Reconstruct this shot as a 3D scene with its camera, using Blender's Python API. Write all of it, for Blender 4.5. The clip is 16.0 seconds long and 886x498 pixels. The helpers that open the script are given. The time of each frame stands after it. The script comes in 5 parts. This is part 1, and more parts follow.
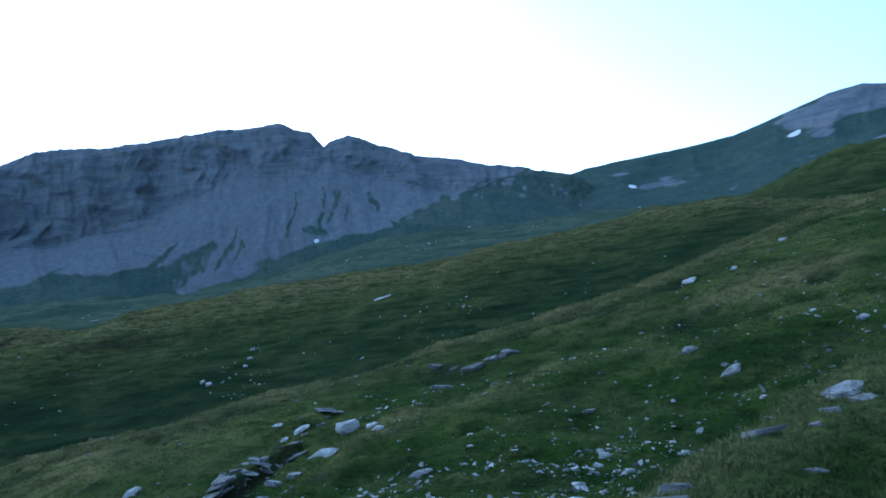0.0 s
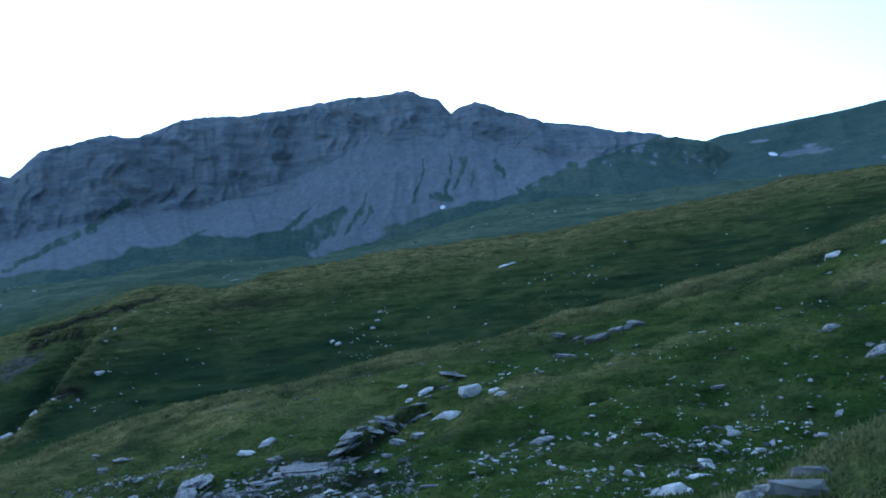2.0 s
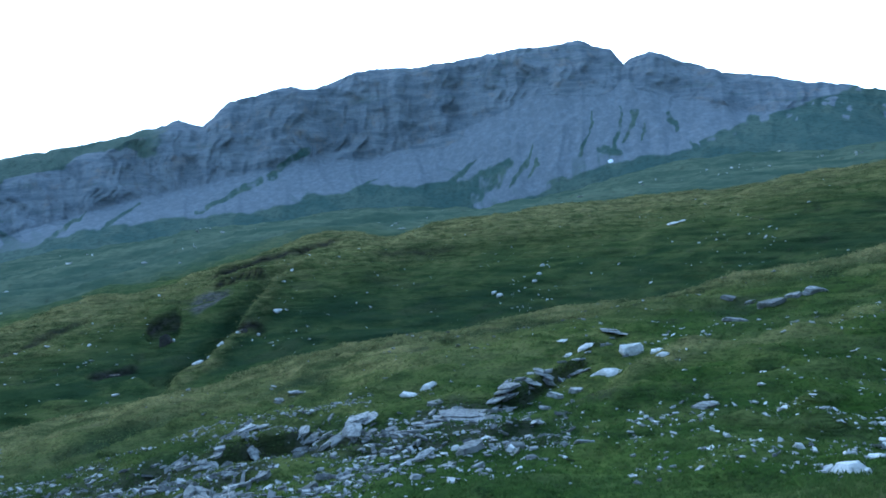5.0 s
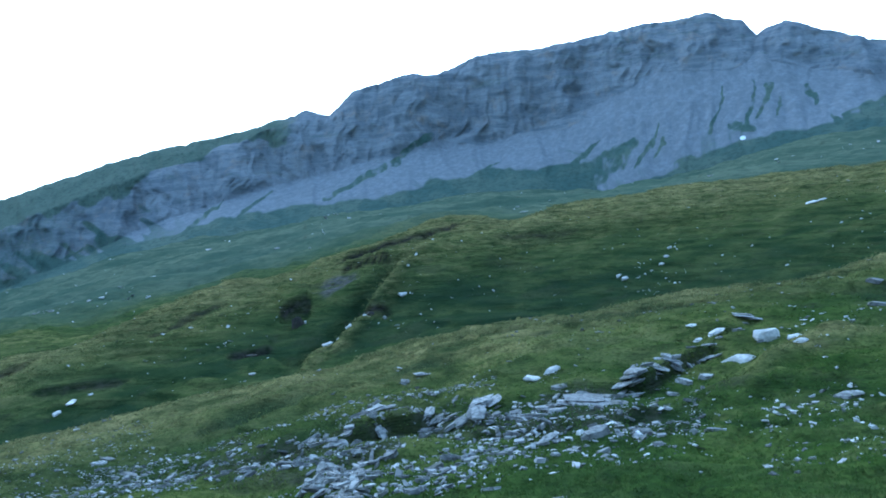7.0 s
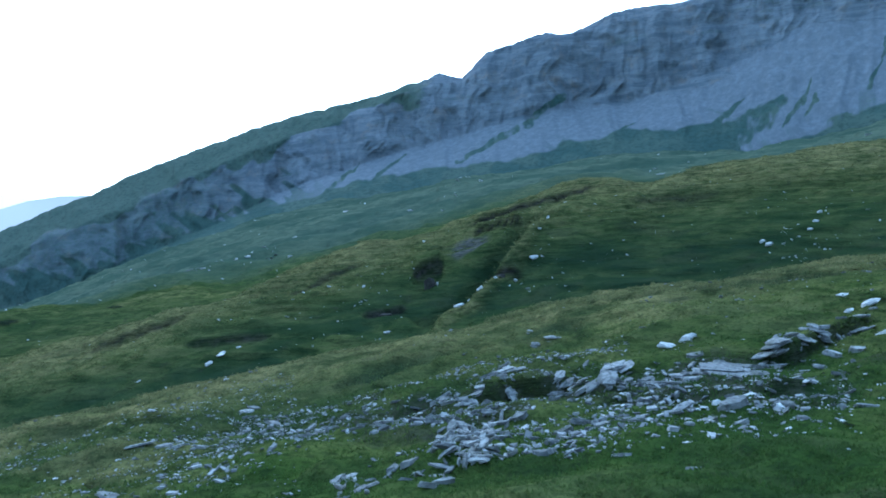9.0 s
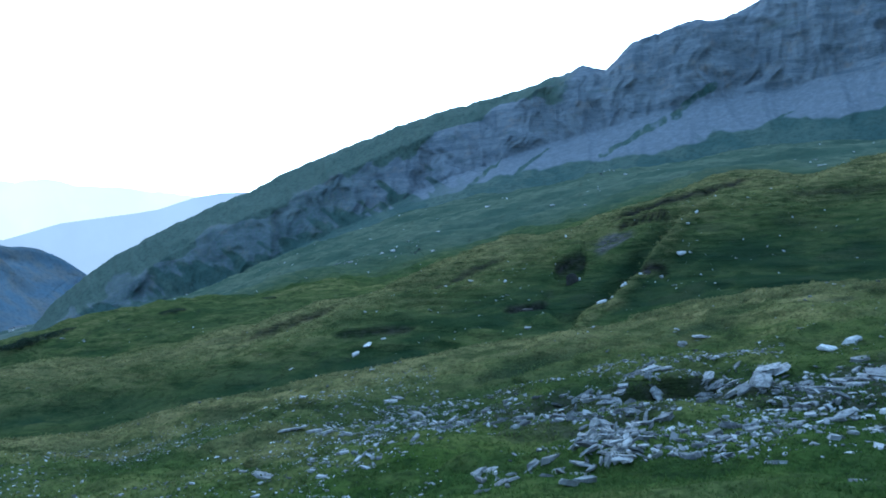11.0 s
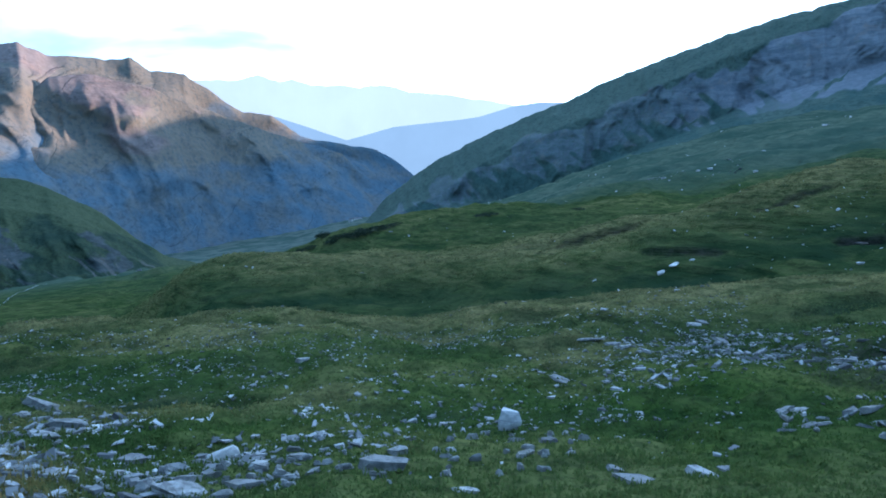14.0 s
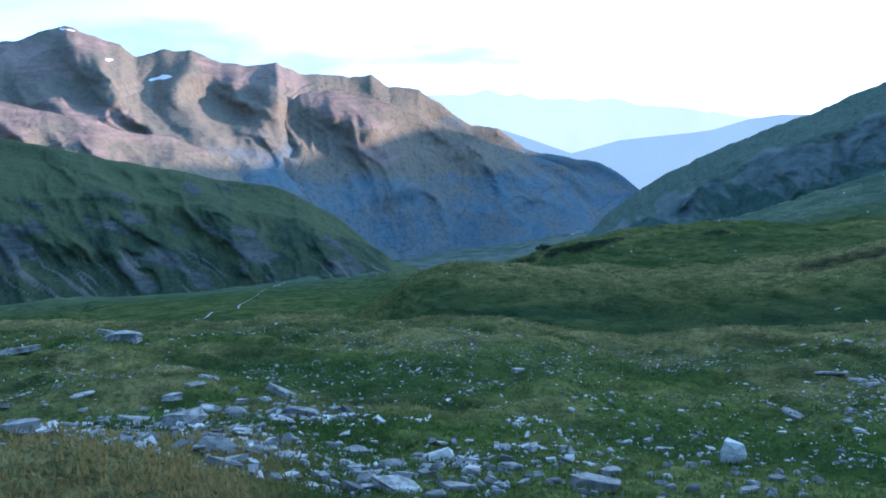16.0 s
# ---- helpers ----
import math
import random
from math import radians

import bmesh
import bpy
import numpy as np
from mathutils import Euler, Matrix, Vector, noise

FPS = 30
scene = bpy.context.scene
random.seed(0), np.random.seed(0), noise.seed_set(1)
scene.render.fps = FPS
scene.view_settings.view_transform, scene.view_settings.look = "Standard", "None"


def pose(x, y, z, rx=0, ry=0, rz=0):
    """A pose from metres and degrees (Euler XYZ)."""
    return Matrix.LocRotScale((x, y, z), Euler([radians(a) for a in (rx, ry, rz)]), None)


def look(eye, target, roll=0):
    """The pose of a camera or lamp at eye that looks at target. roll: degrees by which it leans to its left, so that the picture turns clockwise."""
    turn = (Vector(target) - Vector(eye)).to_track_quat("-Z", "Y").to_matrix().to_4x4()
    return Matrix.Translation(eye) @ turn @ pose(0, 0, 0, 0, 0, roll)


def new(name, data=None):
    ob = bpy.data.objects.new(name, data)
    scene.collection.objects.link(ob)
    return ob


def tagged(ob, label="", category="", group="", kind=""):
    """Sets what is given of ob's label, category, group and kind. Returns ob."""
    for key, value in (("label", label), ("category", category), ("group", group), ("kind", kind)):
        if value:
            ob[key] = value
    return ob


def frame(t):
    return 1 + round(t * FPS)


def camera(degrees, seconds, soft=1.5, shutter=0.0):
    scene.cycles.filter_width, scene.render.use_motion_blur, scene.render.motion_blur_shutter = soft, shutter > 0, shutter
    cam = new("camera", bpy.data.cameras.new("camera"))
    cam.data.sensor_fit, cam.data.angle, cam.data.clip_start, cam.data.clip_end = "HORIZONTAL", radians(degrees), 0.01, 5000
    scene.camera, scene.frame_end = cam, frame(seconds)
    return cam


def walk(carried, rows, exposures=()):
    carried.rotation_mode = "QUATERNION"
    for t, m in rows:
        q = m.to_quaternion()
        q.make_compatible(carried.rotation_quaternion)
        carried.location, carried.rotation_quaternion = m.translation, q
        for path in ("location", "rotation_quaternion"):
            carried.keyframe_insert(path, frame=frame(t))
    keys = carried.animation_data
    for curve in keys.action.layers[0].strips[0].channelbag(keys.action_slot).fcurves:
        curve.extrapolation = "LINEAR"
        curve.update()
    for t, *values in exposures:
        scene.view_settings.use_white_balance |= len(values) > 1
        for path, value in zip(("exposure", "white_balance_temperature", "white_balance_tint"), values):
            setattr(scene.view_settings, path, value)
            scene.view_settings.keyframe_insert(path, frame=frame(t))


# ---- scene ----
# The camera turns on the spot, at eye height on a grassy bank.
EYE = 1.7
cam = camera(57.77, 16.0, soft=1.8)
PATH = [
    (0.0, pose(0, 0, EYE, 93.00, 6.00, 0.00)),
    (0.5, pose(0, 0, EYE, 92.30, 5.65, 2.67)),
    (1.0, pose(0, 0, EYE, 91.96, 5.07, 5.22)),
    (1.5, pose(0, 0, EYE, 91.99, 5.03, 6.89)),
    (2.0, pose(0, 0, EYE, 91.48, 4.64, 8.89)),
    (2.5, pose(0, 0, EYE, 91.15, 4.67, 10.61)),
    (3.0, pose(0, 0, EYE, 90.87, 4.62, 12.45)),
    (3.5, pose(0, 0, EYE, 90.39, 4.02, 14.71)),
    (4.0, pose(0, 0, EYE, 89.67, 3.75, 17.09)),
    (6.5, pose(0, 0, EYE, 88.18, 2.41, 25.96)),
    (7.0, pose(0, 0, EYE, 88.14, 3.41, 29.23)),
    (7.5, pose(0, 0, EYE, 87.37, 3.76, 33.06)),
    (8.0, pose(0, 0, EYE, 86.46, 3.28, 34.96)),
    (10.5, pose(0, 0, EYE, 86.57, 4.16, 45.93)),
    (11.0, pose(0, 0, EYE, 86.31, 3.80, 48.70)),
    (11.5, pose(0, 0, EYE, 85.92, 3.56, 51.73)),
    (12.0, pose(0, 0, EYE, 85.49, 3.26, 54.76)),
    (12.5, pose(0, 0, EYE, 84.80, 3.02, 57.67)),
    (13.0, pose(0, 0, EYE, 83.22, 3.27, 61.72)),
    (13.5, pose(0, 0, EYE, 81.70, 2.35, 66.18)),
    (14.0, pose(0, 0, EYE, 81.19, 1.96, 70.78)),
    (14.5, pose(0, 0, EYE, 81.47, 1.66, 73.53)),
    (15.0, pose(0, 0, EYE, 81.70, 1.33, 77.28)),
    (15.5, pose(0, 0, EYE, 82.39, 1.07, 82.31)),
    (16.0, pose(0, 0, EYE, 82.61, 1.75, 86.59)),
]
# the clip's camera opens up as it turns from the sky
walk(cam, PATH, [(0.0, 2.58, 4940, 8), (2.0, 2.63, 4960, 8), (4.0, 3.00, 5040, 5), (6.5, 3.62, 5140, 3), (8.0, 3.53, 5140, 3), (10.5, 3.30, 5040, 3), (11.5, 3.20, 5020, 3), (12.5, 3.02, 4960, 4), (13.5, 3.02, 4880, 5), (16.0, 3.10, 4820, 5)])

# ---- light: a low sun behind the limestone ridge, evening sky ----
SUN_AZ, SUN_EL = 10.0, 9.0      # degrees to the left of +y, and up
world = bpy.data.worlds.new("evening_sky")
scene.world = world
world.use_nodes = True
wn = world.node_tree
wn.nodes.clear()
w_out = wn.nodes.new("ShaderNodeOutputWorld")
w_bg = wn.nodes.new("ShaderNodeBackground")
w_sky = wn.nodes.new("ShaderNodeTexSky")
w_sky.sky_type, w_sky.sun_disc = "NISHITA", False
w_sky.sun_elevation, w_sky.sun_rotation = radians(SUN_EL), radians(-SUN_AZ)
w_sky.altitude, w_sky.air_density, w_sky.dust_density, w_sky.ozone_density = 2300, 1.0, 1.5, 2.0
w_bg.inputs["Strength"].default_value = 0.15
w_dir = wn.nodes.new("ShaderNodeTexCoord").outputs["Generated"]


def sky_node(kind, operation="", data_type=""):
    n = wn.nodes.new(kind)
    if operation:
        n.operation = operation
    if data_type:
        n.data_type = data_type
    return n


def sky_mix(fac, a, b):
    m = sky_node("ShaderNodeMix", data_type="RGBA")
    for k, v in ((0, fac), (6, a), (7, b)):
        if isinstance(v, bpy.types.NodeSocket):
            wn.links.new(v, m.inputs[k])
        else:
            m.inputs[k].default_value = v
    return m.outputs[2]


def sky_ramp(value, lo, hi, a, b):
    m = wn.nodes.new("ShaderNodeMapRange")
    m.interpolation_type = "SMOOTHSTEP"
    wn.links.new(value, m.inputs[0])
    for k, v in enumerate((lo, hi, a, b)):
        m.inputs[k + 1].default_value = v
    return m.outputs[0]


# a thin bright veil all over, and a bank of loose grey-blue cloud over the high range
w_stretch = sky_node("ShaderNodeVectorMath", operation="MULTIPLY_ADD")
w_stretch.inputs[1].default_value = (1.0, 1.0, 4.5)
w_stretch.inputs[2].default_value = (4.3, 1.7, 0.4)
wn.links.new(w_dir, w_stretch.inputs[0])
w_cloud = wn.nodes.new("ShaderNodeTexNoise")
w_cloud.inputs["Scale"].default_value, w_cloud.inputs["Detail"].default_value, w_cloud.inputs["Distortion"].default_value = 2.4, 5, 0.25
wn.links.new(w_stretch.outputs[0], w_cloud.inputs["Vector"])
w_dot = sky_node("ShaderNodeVectorMath", operation="DOT_PRODUCT")
w_dot.inputs[1].default_value = (-math.sin(radians(108)), math.cos(radians(108)), 0.0)
wn.links.new(w_dir, w_dot.inputs[0])
w_away = sky_node("ShaderNodeMath", operation="MULTIPLY")
wn.links.new(sky_ramp(w_cloud.outputs["Fac"], 0.42, 0.58, 0.0, 0.9), w_away.inputs[0])
wn.links.new(sky_ramp(w_dot.outputs["Value"], 0.68, 0.93, 0.0, 1.0), w_away.inputs[1])
w_veil = sky_mix(0.62, w_sky.outputs["Color"], (0.98, 1.32, 1.66, 1))
w_glow = sky_node("ShaderNodeVectorMath", operation="DOT_PRODUCT")
w_glow.inputs[1].default_value = (-math.sin(radians(50)), math.cos(radians(50)), 0.15)
wn.links.new(w_dir, w_glow.inputs[0])
w_veil = sky_mix(sky_ramp(w_glow.outputs["Value"], 0.5, 1.0, 0.0, 0.75), w_veil, (2.5, 2.6, 2.7, 1))
w_dim = sky_node("ShaderNodeVectorMath", operation="SCALE")
wn.links.new(w_veil, w_dim.inputs[0])
wn.links.new(sky_ramp(w_glow.outputs["Value"], -0.7, 0.85, 0.30, 1.0), w_dim.inputs["Scale"])
w_veil = w_dim.outputs[0]
wn.links.new(sky_mix(w_away.outputs[0], w_veil, (0.62, 0.74, 0.84, 1)), w_bg.inputs["Color"])
wn.links.new(w_bg.outputs["Background"], w_out.inputs["Surface"])
sun_data = bpy.data.lights.new("sun", "SUN")
sun_data.energy, sun_data.angle, sun_data.color = 1.35, radians(0.5), (1.0, 0.60, 0.40)
sun = new("sun", sun_data)
sun_way = Vector((-math.sin(radians(SUN_AZ)) * math.cos(radians(SUN_EL)), math.cos(radians(SUN_AZ)) * math.cos(radians(SUN_EL)), math.sin(radians(SUN_EL))))
sun.matrix_world = look(sun_way * 100, (0, 0, 0))


# ---- noise and curves ----
def lattice(ix, iy, seed):
    h = (ix.astype(np.int64) * 374761393 + iy.astype(np.int64) * 668265263 + seed * 974634721) & 0xFFFFFFFF
    h = ((h ^ (h >> 13)) * 1274126177) & 0xFFFFFFFF
    return ((h ^ (h >> 16)) & 0xFFFF) / 65535.0


def noise2(x, y, seed=0):
    """Smooth noise, -1 to 1."""
    x, y = np.broadcast_arrays(np.asarray(x, float), np.asarray(y, float))
    ix, iy = np.floor(x), np.floor(y)
    fx, fy = x - ix, y - iy
    fx, fy = fx * fx * fx * (fx * (fx * 6 - 15) + 10), fy * fy * fy * (fy * (fy * 6 - 15) + 10)
    a = lattice(ix, iy, seed) * (1 - fx) + lattice(ix + 1, iy, seed) * fx
    b = lattice(ix, iy + 1, seed) * (1 - fx) + lattice(ix + 1, iy + 1, seed) * fx
    return (a * (1 - fy) + b * fy) * 2 - 1


def fbm(x, y, octaves=4, seed=0, gain=0.5):
    out, amp = 0.0, 1.0
    for k in range(octaves):
        c, s = math.cos(0.6 * k), math.sin(0.6 * k)
        out = out + amp * noise2((x * c - y * s) * 2**k, (x * s + y * c) * 2**k, seed + 17 * k)
        amp *= gain
    return out


def ridged(x, y, octaves=4, seed=0, gain=0.5):
    out, amp = 0.0, 1.0
    for k in range(octaves):
        out = out + amp * (1 - 2 * np.abs(noise2(x * 2**k, y * 2**k, seed + 31 * k)))
        amp *= gain
    return out


def crags(x, y, octaves=6, seed=0):
    """Branching ridges, about -1 to 1: fine ribs only where the coarse ones stand out."""
    out, amp, weight = 0.0, 1.0, 1.0
    for k in range(octaves):
        c, s = math.cos(0.9 * k + 0.2), math.sin(0.9 * k + 0.2)
        one = (1.06 - np.sqrt(noise2((x * c - y * s) * 2**k, (x * s + y * c) * 2**k, seed + 23 * k) ** 2 + 0.012)) ** 2 * weight
        out, weight, amp = out + amp * one, np.clip(1.8 * one, 0, 1), amp * 0.52
    return 1.3 * (out - 0.75)


def step(a, b, x):
    t = np.clip((x - a) / (b - a), 0, 1)
    return t * t * (3 - 2 * t)


def curve(text):
    """A line on the plan: 'azimuth:value ...', joined up and lightly rounded."""
    pairs = np.array([[float(v) for v in p.split(":")] for p in text.split()])
    return lambda az: np.interp(az, pairs[:, 0], pairs[:, 1])


def rounded(f, width=1.2):
    return lambda az: sum(f(az + width * d) * w for d, w in ((-1, 0.15), (-0.5, 0.22), (0, 0.26), (0.5, 0.22), (1, 0.15)))


def mesh_from_grid(name, verts, rows, cols, wrap=False, smooth=True):
    """A sheet of rows x cols points."""
    r, c = np.meshgrid(np.arange(rows - 1), np.arange(cols if wrap else cols - 1), indexing="ij")
    c2 = (c + 1) % cols
    quads = np.stack([r * cols + c, r * cols + c2, (r + 1) * cols + c2, (r + 1) * cols + c], -1).reshape(-1, 4)[:, ::-1]
    return mesh_from_arrays(name, verts, quads, smooth)


def mesh_from_arrays(name, verts, faces, smooth=False):
    me = bpy.data.meshes.new(name)
    n, k = faces.shape
    me.vertices.add(len(verts))
    me.vertices.foreach_set("co", np.asarray(verts, np.float32).ravel())
    me.loops.add(n * k)
    me.loops.foreach_set("vertex_index", faces.astype(np.int32).ravel())
    me.polygons.add(n)
    me.polygons.foreach_set("loop_start", np.arange(0, n * k, k, dtype=np.int32))
    me.polygons.foreach_set("use_smooth", np.full(n, smooth))
    me.update(calc_edges=True)
    me.validate()
    return me


def attribute(me, name, values):
    me.attributes.new(name, "FLOAT", "POINT").data.foreach_set("value", np.asarray(values, np.float32).ravel())


# ---- materials ----
class Nodes:
    """Short-hand for a node material."""

    def __init__(self, name):
        self.mat = bpy.data.materials.new(name)
        self.mat.use_nodes = True
        self.tree = self.mat.node_tree
        self.bsdf = self.tree.nodes["Principled BSDF"]
        self.pos = self.tree.nodes.new("ShaderNodeNewGeometry").outputs["Position"]

    def put(self, socket, value):
        if isinstance(value, bpy.types.NodeSocket):
            self.tree.links.new(value, socket)
        elif isinstance(value, tuple) and len(value) == 3 and socket.type == "RGBA":
            socket.default_value = (*value, 1)
        else:
            socket.default_value = value

    def noise(self, scale, detail=4, rough=0.55, at=None, stretch=None, distort=0.0):
        at = self.pos if at is None else at
        if stretch:
            m = self.tree.nodes.new("ShaderNodeVectorMath")
            m.operation = "MULTIPLY"
            self.put(m.inputs[0], at)
            m.inputs[1].default_value = stretch
            at = m.outputs[0]
        n = self.tree.nodes.new("ShaderNodeTexNoise")
        self.put(n.inputs["Vector"], at)
        n.inputs["Scale"].default_value, n.inputs["Detail"].default_value = scale, detail
        n.inputs["Roughness"].default_value, n.inputs["Distortion"].default_value = rough, distort
        return n.outputs["Fac"]

    def ramp(self, value, lo, hi, a=0.0, b=1.0):
        m = self.tree.nodes.new("ShaderNodeMapRange")
        m.interpolation_type = "SMOOTHSTEP"
        self.put(m.inputs[0], value)
        for k, v in enumerate((lo, hi, a, b)):
            m.inputs[k + 1].default_value = v
        return m.outputs[0]

    def mix(self, fac, a, b):
        m = self.tree.nodes.new("ShaderNodeMix")
        m.data_type = "RGBA"
        self.put(m.inputs[0], fac)
        self.put(m.inputs[6], a)
        self.put(m.inputs[7], b)
        return m.outputs[2]

    def math(self, op, a, b=0.0):
        m = self.tree.nodes.new("ShaderNodeMath")
        m.operation = op
        self.put(m.inputs[0], a)
        self.put(m.inputs[1], b)
        return m.outputs[0]

    def attr(self, name):
        n = self.tree.nodes.new("ShaderNodeAttribute")
        n.attribute_name = name
        return n.outputs["Fac"]

    def object_random(self):
        return self.tree.nodes.new("ShaderNodeObjectInfo").outputs["Random"]

    def bump(self, height, distance, strength=1.0):
        n = self.tree.nodes.new("ShaderNodeBump")
        n.inputs["Strength"].default_value, n.inputs["Distance"].default_value = strength, distance
        self.put(n.inputs["Height"], height)
        if self.bsdf.inputs["Normal"].is_linked:
            self.put(n.inputs["Normal"], self.bsdf.inputs["Normal"].links[0].from_socket)
        self.put(self.bsdf.inputs["Normal"], n.outputs["Normal"])

    def done(self, colour, rough=0.9, spec=0.2):
        self.put(self.bsdf.inputs["Base Color"], colour)
        self.put(self.bsdf.inputs["Roughness"], rough)
        self.bsdf.inputs["Specular IOR Level"].default_value = spec
        return self.mat


def grass_colour(n, dry, shade_tint, far, lush=0.0):
    """Alpine turf: green in the hollows, straw-coloured on the crests, shade painted dark on faces and hollows, haze
    painted blue-green farther up; streaked along the slope.
    """
    along = (0.45, 0.45, 1.8)
    big, mid, fine = n.noise(0.03, 3), n.noise(0.3, 5, 0.6, stretch=along), n.noise(7.0, 4, 0.65)
    tuft, clump = n.noise(1.6, 5, 0.62, stretch=along), n.noise(0.75, 5, 0.65, stretch=along, distort=0.6)
    broad = n.noise(0.09, 5, 0.6)
    green = n.mix(n.ramp(mid, 0.36, 0.64), (0.046, 0.076, 0.016), (0.083, 0.113, 0.025))
    green = n.mix(n.ramp(big, 0.42, 0.68, 0.0, 0.6), green, (0.090, 0.114, 0.034))
    green = n.mix(lush, green, n.mix(n.ramp(clump, 0.36, 0.64), (0.034, 0.063, 0.012), (0.059, 0.094, 0.019)))
    straw = n.mix(n.ramp(tuft, 0.3, 0.7), (0.160, 0.142, 0.056), (0.240, 0.207, 0.088))
    patch = n.ramp(n.math("ADD", n.math("MULTIPLY", mid, 0.5), n.math("MULTIPLY", clump, 0.5)), 0.46, 0.62, 0.0, 0.55)
    worn = n.math("MINIMUM", n.math("ADD", n.math("MULTIPLY", dry, n.ramp(clump, 0.30, 0.60, 0.5, 1.0)), n.math("MULTIPLY", patch, 0.6)), 1.0)
    turf = n.mix(worn, green, straw)
    turf = n.mix(n.ramp(broad, 0.34, 0.56, 0.35, 0.0), turf, (0.026, 0.046, 0.018))
    # shade painted as dark turf on the faces turned from the bright sky
    shade_mix = n.math("MULTIPLY", shade_tint, n.math("MULTIPLY", n.ramp(tuft, 0.3, 0.6, 0.85, 1.0), n.ramp(mid, 0.35, 0.65, 1.0, 0.72)))
    turf = n.mix(shade_mix, turf, n.mix(mid, (0.017, 0.033, 0.018), (0.032, 0.050, 0.024)))
    # trodden tracks along the slope: worn straw treads, dark risers
    track = n.noise(0.42, 5, 0.62, stretch=(0.24, 0.24, 5.0), distort=0.3)
    turf = n.mix(n.math("MULTIPLY", n.ramp(track, 0.50, 0.64, 0.0, 0.34), n.math("SUBTRACT", 1.0, n.math("MULTIPLY", shade_tint, 0.75))), turf, (0.118, 0.122, 0.052))
    turf = n.mix(n.ramp(track, 0.36, 0.48, 0.5, 0.0), turf, (0.018, 0.034, 0.014))
    quiet = n.math("SUBTRACT", 1.0, n.math("MULTIPLY", lush, 0.6))
    turf = n.mix(n.math("MULTIPLY", n.ramp(clump, 0.34, 0.47, 0.5, 0.0), quiet), turf, (0.016, 0.029, 0.012))
    turf = n.mix(n.ramp(tuft, 0.36, 0.48, 0.42, 0.0), turf, (0.016, 0.028, 0.012))
    turf = n.mix(n.ramp(fine, 0.38, 0.53, 0.5, 0.0), turf, (0.015, 0.026, 0.011))
    # the far aprons: haze put in as blue-green turf, grey-green scrub in broad drifts
    hazed = n.mix(n.ramp(n.noise(0.035, 5, 0.62, stretch=along), 0.36, 0.64), (0.060, 0.092, 0.068), (0.122, 0.148, 0.104))
    hazed = n.mix(n.ramp(n.noise(0.22, 4, 0.65, stretch=along), 0.40, 0.56, 0.4, 0.0), hazed, (0.034, 0.060, 0.048))
    return n.mix(far, turf, hazed)


def make_turf():
    n = Nodes("alpine_turf")
    colour = grass_colour(n, n.attr("dry"), n.attr("shade_tint"), n.attr("hazed"), n.attr("lush"))
    earth = n.mix(n.ramp(n.noise(3.0, 5, 0.65), 0.4, 0.6), (0.022, 0.029, 0.014), (0.050, 0.052, 0.036))
    colour = n.mix(n.attr("bare"), colour, earth)
    # broken edges: peat colour, with the shade under the overhang painted in
    colour = n.mix(n.attr("peat_shade"), colour, n.mix(n.ramp(n.noise(1.1, 5, 0.65), 0.4, 0.6), (0.012, 0.011, 0.010), (0.040, 0.036, 0.032)))
    colour = n.mix(n.attr("slip"), colour, n.mix(n.ramp(n.noise(1.4, 5, 0.65), 0.4, 0.6), (0.050, 0.050, 0.048), (0.115, 0.108, 0.100)))
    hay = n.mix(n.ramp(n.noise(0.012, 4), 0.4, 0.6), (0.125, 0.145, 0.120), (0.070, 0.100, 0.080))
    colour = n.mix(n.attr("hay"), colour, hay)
    n.bump(n.noise(0.28, 5, 0.6, stretch=(0.5, 0.5, 1.6)), 1.0, 0.7)
    n.bump(n.noise(0.42, 5, 0.62, stretch=(0.24, 0.24, 5.0), distort=0.3), 0.8, 0.9)
    n.bump(n.noise(1.6, 5, 0.6), 0.22, 0.8)
    n.bump(n.noise(14.0, 4, 0.7), 0.05, 0.8)
    return n.done(colour, 1.0, 0.0)


